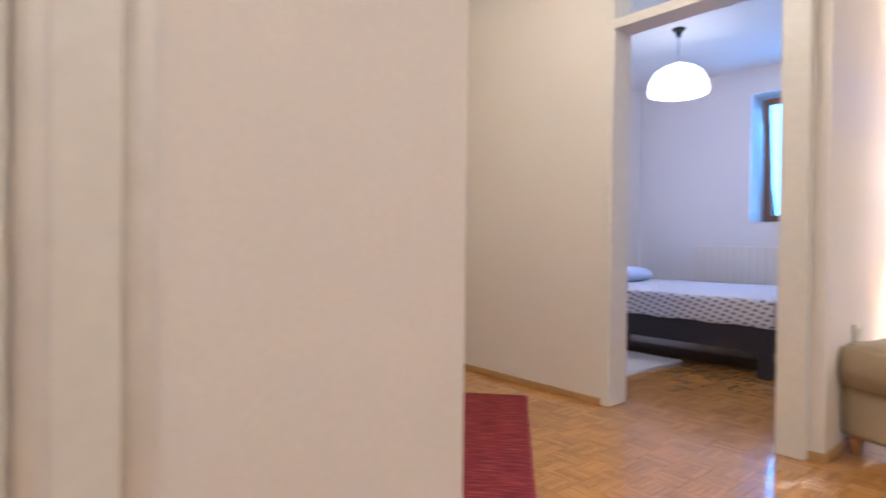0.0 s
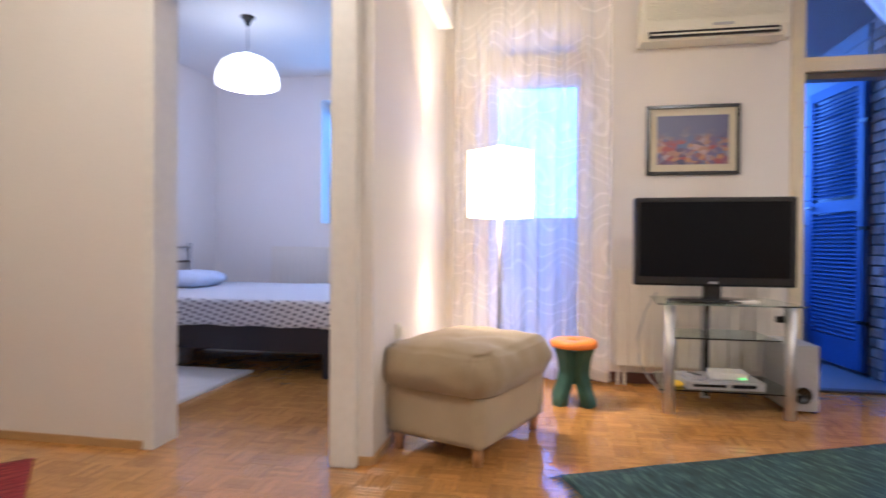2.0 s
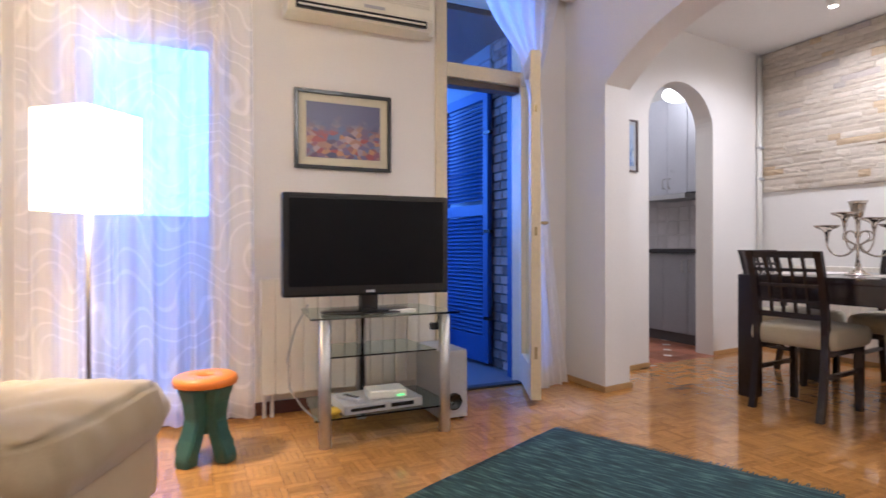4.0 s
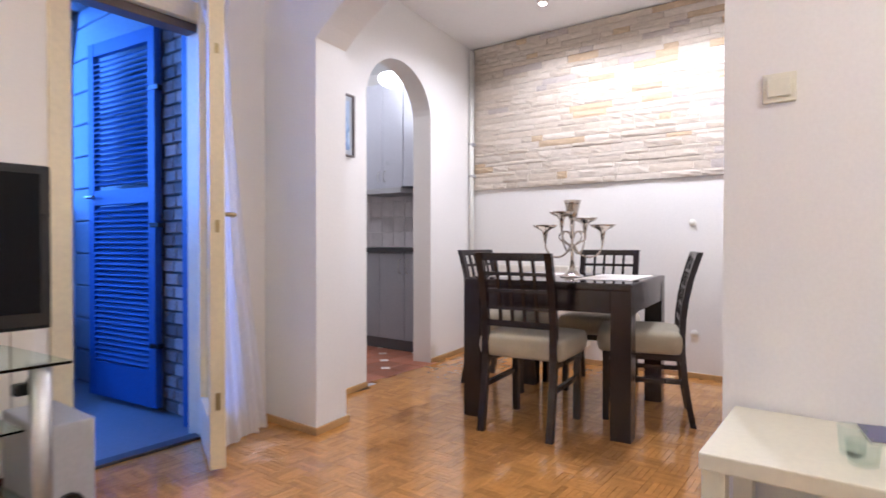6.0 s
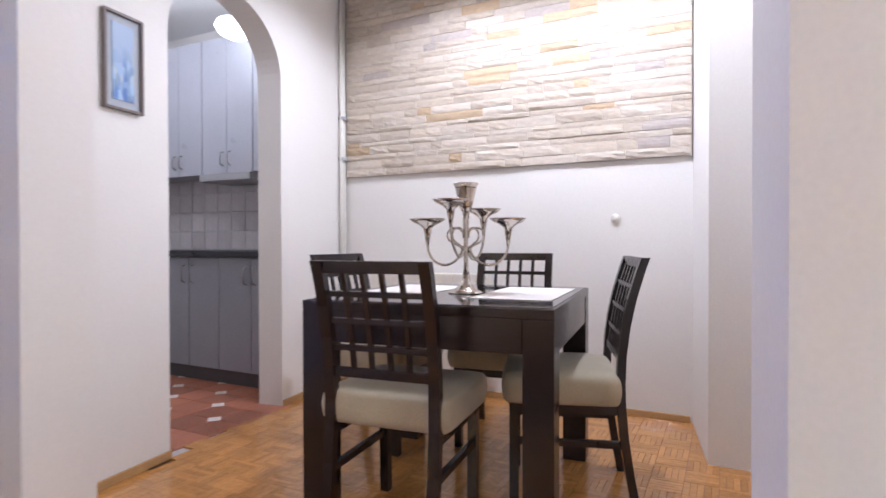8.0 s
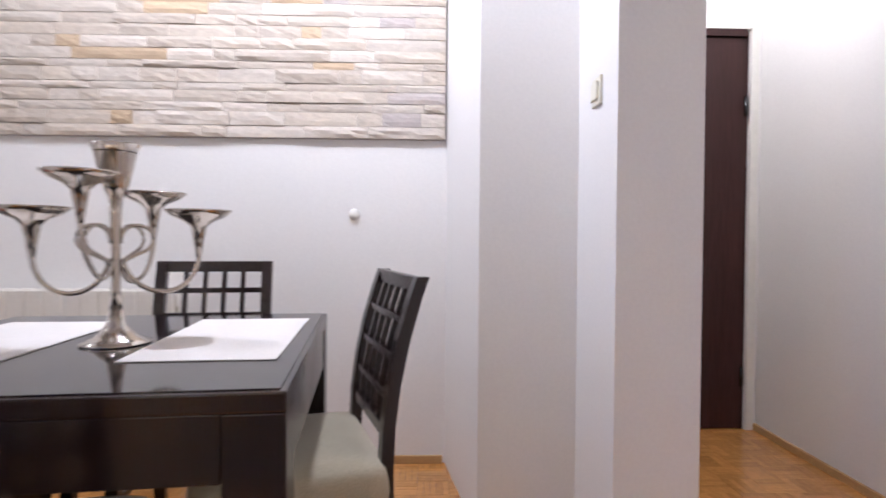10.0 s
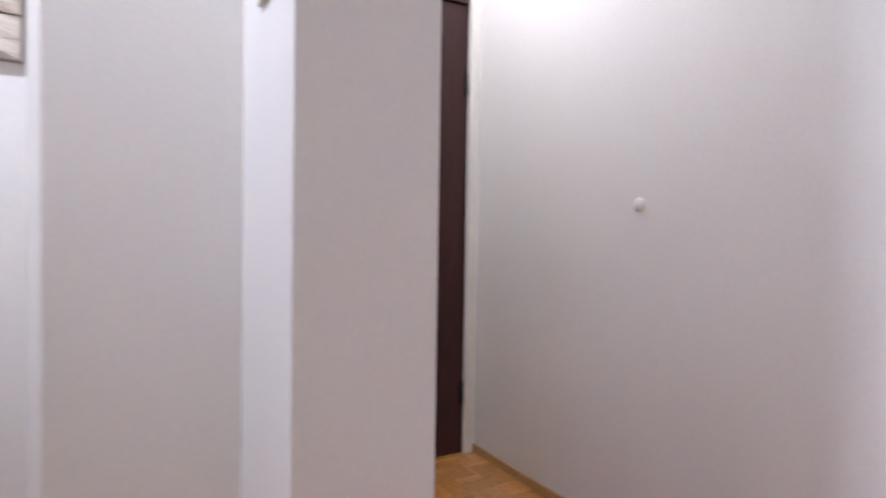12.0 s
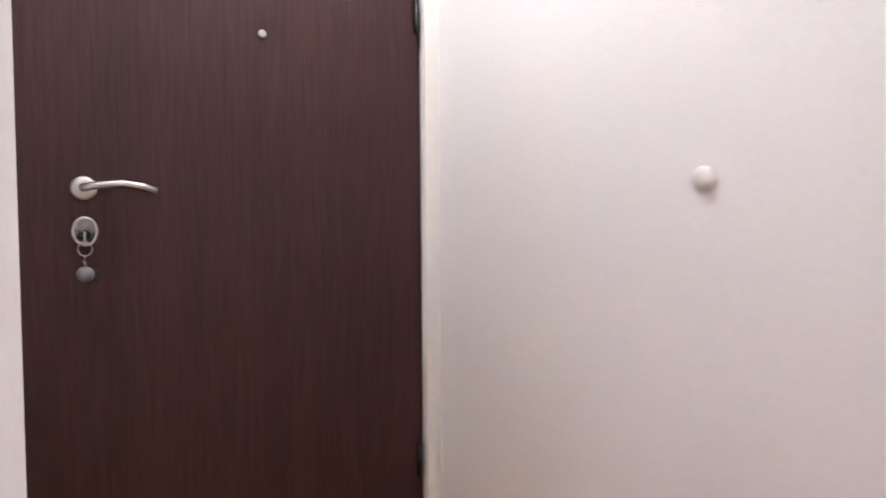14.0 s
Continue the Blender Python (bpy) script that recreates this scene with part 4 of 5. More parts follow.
def switch(label, m, group="light switches"):
    s = thing("light_switch", label, "light switch", group=group)
    part("plate", boxes((-0.041, -0.009, -0.041, 0.041, 0.0, 0.041), bevel=0.003), IVORY_PLASTIC, s)
    part("rocker", boxes((-0.029, -0.016, -0.026, 0.029, -0.008, 0.026), bevel=0.003), IVORY_PLASTIC, s)
    s.matrix_world = m


switch("ivory rocker light switch on the pier wall", pose(3.189, -2.365, 1.378, rz=-90))
switch("white rocker light switch beside the hall opening", pose(4.77, -2.4095, 1.42, rz=180))
so = thing("wall_socket", "ivory socket on the wall behind the ottoman", "socket", (0.001, -1.28, 0.49), 90)
part("plate", boxes((-0.04, -0.009, -0.04, 0.04, 0.0, 0.04), bevel=0.003), IVORY_PLASTIC, so)
ins_ = smooth(part("insert", lathe([(0.027, 0.0), (0.027, 0.006), (0.022, 0.008), (0.020, 0.002), (0.0, 0.002)], 20), IVORY_PLASTIC, so))
ins_.matrix_local = pose(0, -0.009, 0, 90, 0, 0)

# ---- dining room ----
dt = thing("dining_table", "dark wenge dining table with a black glass inset top", "table", (4.381, -1.200, 0), 6)
TX, TY = 0.447, 0.446
BLACK_GLASS = mat("black_glass_inset", (0.012, 0.008, 0.009), 0.05, var=0.05, bump=0.0, spec=0.6)
part("tabletop", boxes((-TX, -TY, 0.715, TX, TY, 0.748), bevel=0.004), WENGE, dt)
part("glass_inset", boxes((-TX + 0.012, -TY + 0.012, 0.747, TX - 0.012, TY - 0.012, 0.7505), bevel=0.001), BLACK_GLASS, dt, "polished black glass inset")
for sx in (-1, 1):
    part("apron", boxes((sx * (TX - 0.014) - 0.011, -TY + 0.1, 0.605, sx * (TX - 0.014) + 0.011, TY - 0.1, 0.7145), bevel=0.002), WENGE, dt)
    part("apron", boxes((-TX + 0.1, sx * (TY - 0.014) - 0.011, 0.605, TX - 0.1, sx * (TY - 0.014) + 0.011, 0.7145), bevel=0.002), WENGE, dt)
    for sy in (-1, 1):
        a, b = sx * (TX - 0.0495), sy * (TY - 0.0495)
        part("leg", boxes((a - 0.049, b - 0.049, 0, a + 0.049, b + 0.049, 0.7147), bevel=0.003), WENGE, dt)


def bent(points, w, d, bm=None):
    """A bar of section w (along x) by d along points (x, y, z)."""
    bm = bm or bmesh.new()
    rings = []
    for x, y, z in points:
        rings.append([bm.verts.new((x + sx * w / 2, y + sy * d / 2, z)) for sx, sy in ((-1, -1), (1, -1), (1, 1), (-1, 1))])
    for p, q in zip(rings, rings[1:]):
        for i in range(4):
            bm.faces.new((p[i], p[(i + 1) % 4], q[(i + 1) % 4], q[i]))
    bm.faces.new(list(reversed(rings[0])))
    bm.faces.new(rings[-1])
    bmesh.ops.recalc_face_normals(bm, faces=bm.faces)
    return bm


def back_y(z):
    """How the chair's back leans, in front of (+) or behind its foot."""
    if z < 0.45:
        return 0.055 * math.sin(z / 0.45 * math.pi / 2)
    t = (z - 0.45) / 0.45
    return 0.055 - 0.085 * t * t


ch = thing("dining_chair", "dark wenge dining chair with lattice back and cream seat", "chair", group="dining chairs")
CW = 0.20
for sx in (-1, 1):
    zs = [0, 0.12, 0.25, 0.38, 0.45, 0.55, 0.65, 0.75, 0.85, 0.895]
    part("back_post", bent([(sx * (CW - 0.02), back_y(z), z) for z in zs], 0.036, 0.030), WENGE, ch)
    part("front_leg", bent([(sx * (CW - 0.025), 0.43, 0), (sx * (CW - 0.022), 0.43, 0.39)], 0.034, 0.034), WENGE, ch)
    part("stretcher", boxes((sx * (CW - 0.022) - 0.01, 0.04, 0.215, sx * (CW - 0.022) + 0.01, 0.42, 0.24), bevel=0.002), WENGE, ch)
    part("side_rail", boxes((sx * (CW - 0.02) - 0.012, 0.06, 0.335, sx * (CW - 0.02) + 0.012, 0.43, 0.39), bevel=0.002), WENGE, ch)
inner = CW - 0.038
for z, h in ((0.876, 0.038), (0.792, 0.018), (0.706, 0.018), (0.620, 0.018), (0.540, 0.030)):
    part("back_rail", boxes((-inner, back_y(z) - 0.010, z - h / 2, inner, back_y(z) + 0.010, z + h / 2), bevel=0.002), WENGE, ch)
for k in range(4):
    x = -inner + 2 * inner * (k + 1) / 5
    part("back_slat", bent([(x, back_y(z) + 0.002, z) for z in (0.55, 0.63, 0.71, 0.79, 0.86)], 0.015, 0.014), WENGE, ch)
part("front_rail", boxes((-CW + 0.04, 0.42, 0.335, CW - 0.04, 0.445, 0.39), bevel=0.002), WENGE, ch)
seat = smooth(part("seat", soft_block(2 * CW + 0.035, 0.41, 0.105, 0.010, 0.372, puff=0.016, cuts=8, wrinkle=0.003, seed=6.1), CREAM_FABRIC, ch, "thick cream upholstered seat"))
seat.location = (0, 0.262, 0)
ch.matrix_world = pose(3.75, -1.20, 0, rz=-84)
copy_thing(ch, pose(4.585, -1.81, 0, rz=18))
copy_thing(ch, pose(5.16, -1.145, 0, rz=98))
copy_thing(ch, pose(4.655, -0.40, 0, rz=180))

# candelabra
cd = thing("candelabra", "polished silver five-armed candelabra on the table", "candelabra", (4.36, -1.228, 0.751), 0)
smooth(part("base", lathe([(0.070, 0.0), (0.070, 0.004), (0.045, 0.014), (0.020, 0.040), (0.014, 0.075)], 28), SILVER, cd))
smooth(part("stem", lathe([(0.014, 0.07), (0.009, 0.12), (0.0095, 0.22), (0.012, 0.28), (0.014, 0.318)], 16), SILVER, cd))
smooth(part("socket", lathe([(0.013, 0.312), (0.026, 0.344), (0.036, 0.382), (0.043, 0.416), (0.050, 0.433), (0.048, 0.434), (0.034, 0.382), (0.0, 0.362)], 28), SILVER, cd, "tall flared centre socket"))
arm_pts = [(0.088 + 0.078 * math.cos(radians(a)), 0, 0.205 + 0.088 * math.sin(radians(a))) for a in range(195, 361, 11)] + [(0.166, 0, 0.232)]
for k in range(4):
    m = Matrix.Rotation(radians((-70, -20, 110, 160)[k]), 4, "Z")
    hi = (-0.012, 0.03, -0.012, 0.06)[k]
    rr = (1.0, 0.62, 0.92, 0.5)[k]
    bm = tube([(x * rr, 0, z + hi * (x / 0.166)) for x, _, z in arm_pts], 0.0055, 10)
    bmesh.ops.transform(bm, matrix=m, verts=bm.verts)
    a = smooth(part("arm", bm, SILVER, cd, "curved silver arm"))
    bm = lathe([(0.006, 0.20 + hi), (0.011, 0.235 + hi), (0.017, 0.268 + hi), (0.030, 0.280 + hi), (0.055, 0.291 + hi), (0.072, 0.304 + hi), (0.071, 0.307 + hi), (0.05, 0.296 + hi), (0.022, 0.286 + hi), (0.0, 0.284 + hi)], 28, at=(0.166 * rr, 0, 0))
    bmesh.ops.transform(bm, matrix=m, verts=bm.verts)
    smooth(part("drip_bowl", bm, SILVER, a, "shallow silver bowl"))
    heart = [(0.010, 0, 0.165), (0.020, 0, 0.182)] + [(0.042 + 0.032 * math.cos(radians(a)), 0, 0.228 + 0.030 * math.sin(radians(a))) for a in range(-62, 200, 20)]
    bm = tube(heart, 0.0042, 8)
    bmesh.ops.transform(bm, matrix=m, verts=bm.verts)
    smooth(part("scroll", bm, SILVER, cd))

PAPER = mat("off_white_placemat", (0.76, 0.72, 0.68), 0.8, var=0.04, fine=150, bump=0.1)
for x, y, r in ((4.45, -1.45, 5), (4.385, -0.96, 3)):
    pm = thing("placemat", "off-white placemat lying on the dining table", "placemat", (x, y, 0.751), r, "placemats")
    part("sheet", boxes((-0.27, -0.145, 0, 0.27, 0.145, 0.002)), PAPER, pm)

# heating behind the table
radiator("radiator", "white ribbed radiator low on the dining room wall", 11, 0.075, 0.62, 0.10, pose(5.556, -0.45, 0.14, rz=-90), "ribbed radiators")
hp = thing("heating_pipes", "two white heating pipes up the corner", "pipe", (5.50, 0.23, 0))
for x, y in ((5.530, 0.238), (5.485, 0.226)):
    smooth(world_part("pipe", tube([(x, y, 0.02), (x, y, 1.4), (x, y, 2.63)], 0.012, 10), GLOSS_WHITE, hp))
for z in (1.52, 1.80):
    world_part("clip", boxes((5.475, 0.205, z, 5.545, 0.245, z + 0.022), bevel=0.003), GREY_PLASTIC, hp, "dark pipe clip")
for y, z in ((-1.595, 1.085), (-1.61, 0.31)):
    kb = thing("cable_outlet", "small round white cable outlet on the wall", "outlet", (5.559, y, z), -90, "round wall outlets")
    kn = smooth(part("cap", lathe([(0.024, 0.0), (0.024, 0.008), (0.018, 0.016), (0.0, 0.018)], 20), WHITE_PLASTIC, kb))
    kn.matrix_local = pose(0, 0, 0, 90, 0, 0)
sl = thing("ceiling_spotlight", "small lit white ceiling spotlight", "ceiling light", (4.72, -1.55, CEIL), group="dining spotlights")
smooth(part("housing", lathe([(0.045, 0.0), (0.045, -0.012), (0.035, -0.05), (0.03, -0.05), (0.03, -0.02), (0.0, -0.02)], 24), WHITE_PLASTIC, sl))
smooth(part("bulb", lathe([(0.0, -0.06), (0.02, -0.055), (0.026, -0.04), (0.02, -0.025)], 20), glow("lit_bulb", (1.0, 0.92, 0.85), 20.0), sl))

copy_thing(sl, pose(4.93, -0.75, CEIL))

# ---- kitchen ----
KX, KU = 5.02, 5.24
kb = thing("kitchen_base_cabinet", "grey base cabinet with steel handles", "cabinet", (KX, 0.6, 0), group="base cabinets")
part("body", boxes((0.02, -0.29, 0.10, 0.53, 0.29, 0.86)), KITCHEN_GREY, kb)
part("plinth", boxes((0.05, -0.295, 0.0, 0.50, 0.295, 0.10)), mat("dark_grey_plinth", (0.10, 0.10, 0.11), 0.5), kb)
for s in (-1, 1):
    d = part("door", boxes((0.0, min(s * 0.003, s * 0.29), 0.105, 0.018, max(s * 0.003, s * 0.29), 0.855), bevel=0.003), KITCHEN_GREY, kb)
    smooth(part("handle", tube([(0.0, s * 0.04, 0.68), (-0.028, s * 0.04, 0.69), (-0.032, s * 0.04, 0.74), (-0.028, s * 0.04, 0.79), (0.0, s * 0.04, 0.80)], 0.005, 8), STEEL, d, "bowed steel handle"))
for y in (1.185, 1.77, 2.355):
    copy_thing(kb, pose(KX, y, 0))
wt = thing("worktop", "dark speckled kitchen worktop", "worktop", (5.28, 1.5, 0.86))
world_part("slab", boxes((KX - 0.03, 0.295, 0.861, 5.555, 3.0, 0.90), bevel=0.006), WORKTOP, wt)
ku = thing("kitchen_wall_cabinet", "pale grey wall cabinet with bowed handles", "cabinet", (KU, 0.55, 1.46), group="wall cabinets")
part("body", boxes((0.02, -0.25, 0.0, 0.315, 0.25, 0.97)), KITCHEN_UPPER, ku)
for s in (-1, 1):
    d = part("door", boxes((0.0, min(s * 0.002, s * 0.248), -0.005, 0.019, max(s * 0.002, s * 0.248), 0.975), bevel=0.003), KITCHEN_UPPER, ku)
    smooth(part("handle", tube([(0.0, s * 0.035, 0.05), (-0.028, s * 0.035, 0.06), (-0.032, s * 0.035, 0.10), (-0.028, s * 0.035, 0.14), (0.0, s * 0.035, 0.15)], 0.005, 8), STEEL, d, "bowed steel handle"))
for y in (1.055, 1.56, 2.065, 2.57):
    copy_thing(ku, pose(KU, y, 1.46))
hd = thing("cooker_hood", "slim grey cooker hood under the wall cabinet", "cooker hood", (KU, 1.055, 1.40))
part("body", boxes((-0.03, -0.25, 0.0, 0.30, 0.25, 0.05), bevel=0.006), GREY_PLASTIC, hd)
kl = thing("kitchen_lamp", "lit opal kitchen ceiling lamp", "ceiling light", (5.05, 0.75, CEIL))
smooth(part("shade", lathe([(0.0, -0.36), (0.06, -0.352), (0.11, -0.325), (0.135, -0.285), (0.12, -0.25), (0.05, -0.24)], 32), glow("lit_opal_glass", (1.0, 0.95, 0.92), 6.0), kl, "glowing opal glass"))
smooth(part("stem", lathe([(0.02, -0.25), (0.02, -0.02), (0.05, -0.015), (0.05, 0.0)], 16), WHITE_PLASTIC, kl))
RED_PLASTIC = mat("red_plastic", (0.45, 0.04, 0.05), 0.35)
jr = thing("kitchen_jar", "red and white jar standing on the worktop", "jar", (5.36, 0.44, 0.901))
smooth(part("body", lathe([(0.045, 0.0), (0.05, 0.02), (0.05, 0.11), (0.035, 0.14)], 20), RED_PLASTIC, jr))
smooth(part("lid", lathe([(0.038, 0.14), (0.038, 0.17), (0.0, 0.175)], 20), WHITE_PLASTIC, jr))
tow = thing("kitchen_roll_holder", "steel holder with red utensils on the tiles", "utensil holder", (5.50, 0.42, 1.05))
part("bracket", boxes((-0.03, -0.06, 0.14, 0.05, 0.06, 0.16), bevel=0.004), BLACK_PLASTIC, tow)
smooth(part("cup", lathe([(0.03, 0.0), (0.035, 0.13), (0.032, 0.13), (0.028, 0.005), (0.0, 0.005)], 20, at=(-0.01, 0, 0.0)), RED_PLASTIC, tow))

# ---- hall ----
fd = thing("door_4", "closed dark wenge entrance door with chrome fittings", "door", (5.97, -3.03, 0))
fd["kind"] = "structure"
dl = world_part("leaf", boxes((5.972, -3.535, 0.008, 6.02, -2.512, 2.02), bevel=0.002), DOOR_WENGE, fd)
world_part("door_frame", boxes((5.955, -2.510, 0.0, 6.05, -2.442, 2.06), (5.985, -3.56, 0.0, 6.05, -3.538, 2.06), (5.955, -3.538, 2.024, 6.05, -2.510, 2.06), bevel=0.002), DOOR_WENGE, fd)
world_part("casing", boxes((5.958, -3.60, 0.0, 5.968, -3.562, 2.08), (5.958, -2.440, 0.0, 5.968, -2.41, 2.08), (5.958, -3.56, 2.062, 5.968, -2.440, 2.10), bevel=0.002), GLOSS_WHITE, fd)
for z in (1.67, 0.28):
    smooth(world_part("hinge", tube([(5.962, -3.537, z - 0.05), (5.962, -3.537, z + 0.05)], 0.010, 10), BLACK_PLASTIC, fd, "dark barrel hinge"))


def on_door(name, profile, y, z, material, label="", seg=28, parent=None):
    bm = lathe(profile, seg)
    bmesh.ops.transform(bm, matrix=pose(5.972, y, z) @ Matrix.Rotation(radians(-90), 4, "Y"), verts=bm.verts)
    return smooth(world_part(name, bm, material, parent or fd, label))


on_door("rosette", [(0.028, 0.0), (0.028, 0.006), (0.022, 0.010), (0.0, 0.010)], -2.655, 1.112, STEEL, "round steel rosette")
smooth(world_part("handle", tube([(5.965, -2.655, 1.112), (5.925, -2.655, 1.112), (5.915, -2.670, 1.114), (5.915, -2.73, 1.122), (5.917, -2.775, 1.116), (5.918, -2.802, 1.106)], 0.009, 10), STEEL, fd, "curved steel lever handle"))
bm = lathe([(0.027, 0.0), (0.027, 0.007), (0.024, 0.010), (0.020, 0.005), (0.0, 0.005)], 28)
bmesh.ops.scale(bm, vec=(1.3, 1, 1), verts=bm.verts)
bmesh.ops.transform(bm, matrix=pose(5.972, -2.655, 1.012) @ Matrix.Rotation(radians(-90), 4, "Y"), verts=bm.verts)
smooth(world_part("escutcheon", bm, STEEL, fd, "oval steel lock escutcheon"))
smooth(world_part("cylinder", tube([(5.966, -2.655, 1.005), (5.945, -2.655, 1.005)], 0.011, 10), BLACK_PLASTIC, fd))
on_door("peephole", [(0.011, 0.0), (0.011, 0.004), (0.006, 0.006), (0.0, 0.004)], -3.068, 1.538, STEEL, "small steel peephole", 16)
ky = thing("key_ring", "key ring with grey fob hanging from the lock", "keys", (5.94, -2.655, 1.0))
world_part("key", boxes((5.925, -2.657, 0.985, 5.945, -2.653, 1.012), bevel=0.001), STEEL, ky)
bm = bmesh.new()
tube([(5.932, -2.655 + 0.014 * math.cos(a), 0.972 + 0.016 * math.sin(a)) for a in [i * 2 * math.pi / 14 for i in range(15)]], 0.0015, 6, bm)
smooth(world_part("ring", bm, STEEL, ky))
smooth(world_part("chain", tube([(5.934, -2.655, 0.957), (5.934, -2.652, 0.945), (5.934, -2.656, 0.932)], 0.003, 6), STEEL, ky))
bm = lathe([(0.018, 0.0), (0.018, 0.005), (0.0, 0.006)], 20)
bmesh.ops.transform(bm, matrix=pose(5.940, -2.654, 0.914) @ Matrix.Rotation(radians(-90), 4, "Y"), verts=bm.verts)
smooth(world_part("fob", bm, mat("grey_fob", (0.16, 0.16, 0.17), 0.35), ky, "round grey fob"))
smooth(world_part("fob", boxes((5.940, -2.680, 0.895, 5.945, -2.652, 0.925), bevel=0.001), BLACK_PLASTIC, ky, "black leather fob"))
bt = thing("door_chime_button", "small round white button on the hall wall", "button", (5.042, -3.62, 1.10), 180)
btb = smooth(part("body", lathe([(0.022, 0.0), (0.022, 0.008), (0.016, 0.014), (0.0, 0.016)], 28), WHITE_PLASTIC, bt))
btb.matrix_local = pose(0, 0, 0, 90, 0, 0)
hl = thing("hall_lamp", "lit opal hall ceiling lamp", "ceiling light", (5.35, -3.05, CEIL))
smooth(part("shade", lathe([(0.0, -0.10), (0.08, -0.09), (0.12, -0.06), (0.13, -0.02), (0.13, 0.0)], 28), glow("lit_hall_glass", (1.0, 0.94, 0.90), 3.0), hl))

# ---- bedroom ----
COVER = bpy.data.materials.new("patterned_bed_cover")
COVER.use_nodes = True
n, l = COVER.node_tree.nodes, COVER.node_tree.links
p = n["Principled BSDF"]
p.inputs["Roughness"].default_value = 0.9
tc, mp = n.new("ShaderNodeTexCoord"), n.new("ShaderNodeMapping")
mp.inputs["Rotation"].default_value = (0, 0, radians(24))
l.new(tc.outputs["UV"], mp.inputs[0])
v = n.new("ShaderNodeTexVoronoi")
v.inputs["Scale"].default_value, v.inputs["Randomness"].default_value = 1.0, 0.0
l.new(mp.outputs[0], v.inputs[0])
r = n.new("ShaderNodeValToRGB")
r.color_ramp.elements[0].position, r.color_ramp.elements[0].color = 0.24, (0.13, 0.12, 0.14, 1)
r.color_ramp.elements[1].position, r.color_ramp.elements[1].color = 0.31, (0.74, 0.72, 0.72, 1)
l.new(v.outputs["Distance"], r.inputs[0])
l.new(r.outputs[0], p.inputs["Base Color"])
BED_DARK = mat("dark_brown_bed_frame", (0.022, 0.015, 0.016), 0.5, var=0.15)
bed = thing("bed", "double bed with dark frame and patterned white cover", "bed", (-1.72, 0.40, 0))
BX0, BX1, BY0, BY1 = -2.78, -0.68, -0.34, 1.22
world_part("side_rail", boxes((BX0, BY0, 0.17, BX1, BY0 + 0.03, 0.36), bevel=0.005), BED_DARK, bed)
world_part("side_rail", boxes((BX0, BY1 - 0.03, 0.17, BX1, BY1, 0.36), bevel=0.005), BED_DARK, bed)
world_part("foot_rail", boxes((BX1 - 0.03, BY0 + 0.03, 0.17, BX1, BY1 - 0.03, 0.36), bevel=0.005), BED_DARK, bed)
for x in (BX0 + 0.05, BX1 - 0.09):
    for y in (BY0 + 0.005, BY1 - 0.085):
        world_part("leg", boxes((x, y, 0.0, x + 0.08, y + 0.08, 0.17), bevel=0.004), BED_DARK, bed)
world_part("slatted_base", boxes((BX0, BY0 + 0.03, 0.26, BX1 - 0.03, BY1 - 0.03, 0.30)), BED_DARK, bed)
mt = thing("mattress", "mattress under a white patterned cover", "mattress", (-1.72, 0.40, 0.30))
bm = bmesh.new()
box(bm, BX0 + 0.02, BY0 - 0.012, 0.335, BX1 + 0.015, BY1 + 0.012, 0.52, bevel=0.035, seg=3)
bmesh.ops.subdivide_edges(bm, edges=[e for e in bm.edges if e.calc_length() > 0.3], cuts=10, use_grid_fill=True)
for vv in bm.verts:
    vv.co.z += 0.010 * noise.noise(vv.co * 3.0) - (0.012 * (0.5 + 0.5 * math.sin(vv.co.x * 17)) if vv.co.z < 0.38 else 0)
uv = bm.loops.layers.uv.new("UVMap")
for f in bm.faces:
    for lp in f.loops:
        c = lp.vert.co
        s = abs(f.normal.y) > 0.7
        lp[uv].uv = (c.x / 0.052, (c.z if s else c.y) / 0.034)
smooth(world_part("cover", bm, COVER, mt))
world_part("core", boxes((BX0 + 0.05, BY0 + 0.035, 0.301, BX1 - 0.04, BY1 - 0.035, 0.345), bevel=0.01), CREAM_FABRIC, mt)
pl = thing("pillow", "pale blue-white patterned pillow", "pillow", (-2.42, 0.62, 0.525), 5)
bm = bmesh.new()
bmesh.ops.create_uvsphere(bm, u_segments=28, v_segments=16, radius=1.0)
for vv in bm.verts:
    x, y, z = vv.co
    q = 1 / max(abs(x), abs(y), 0.5) ** 0.45
    vv.co = Vector((x * q * 0.26, y * q * 0.36, 0.06 + z * 0.075 + 0.012 * noise.noise(vv.co * 3)))
smooth(part("case", bm, mat("pale_blue_cotton", (0.55, 0.62, 0.76), 0.9, var=0.12, scale=20, fine=200, bump=0.2), pl))
hb = thing("headboard", "metal-barred headboard at the wall", "headboard", (-2.81, 0.38, 0))
for y in (-0.30, 0.45, 1.20):
    smooth(world_part("post", tube([(-2.81, y, 0), (-2.81, y, 0.90)], 0.018, 10), GREY_PLASTIC, hb))
for z in (0.86, 0.72, 0.60):
    smooth(world_part("bar", tube([(-2.81, -0.30, z), (-2.81, 1.20, z)], 0.011, 8), BED_DARK if z < 0.8 else STEEL, hb))
FUR = mat("white_shaggy_pile", (0.70, 0.67, 0.62), 1.0, var=0.08, scale=12, fine=160, bump=1.0, sheen=0.4)
rug("shaggy_rug", FUR, (-1.72, -0.68), 0, 0.86, 0.80, False, "white shaggy bedside rug on the parquet", 0.018)
radiator("radiator", "white ribbed radiator under the bedroom window", 14, 0.075, 0.62, 0.10, pose(-1.62, 1.695, 0.25), "ribbed radiators")
wb = thing("window_2", "brown wooden bedroom window tilted ajar", "window", (-1.24, 1.86, 1.1))
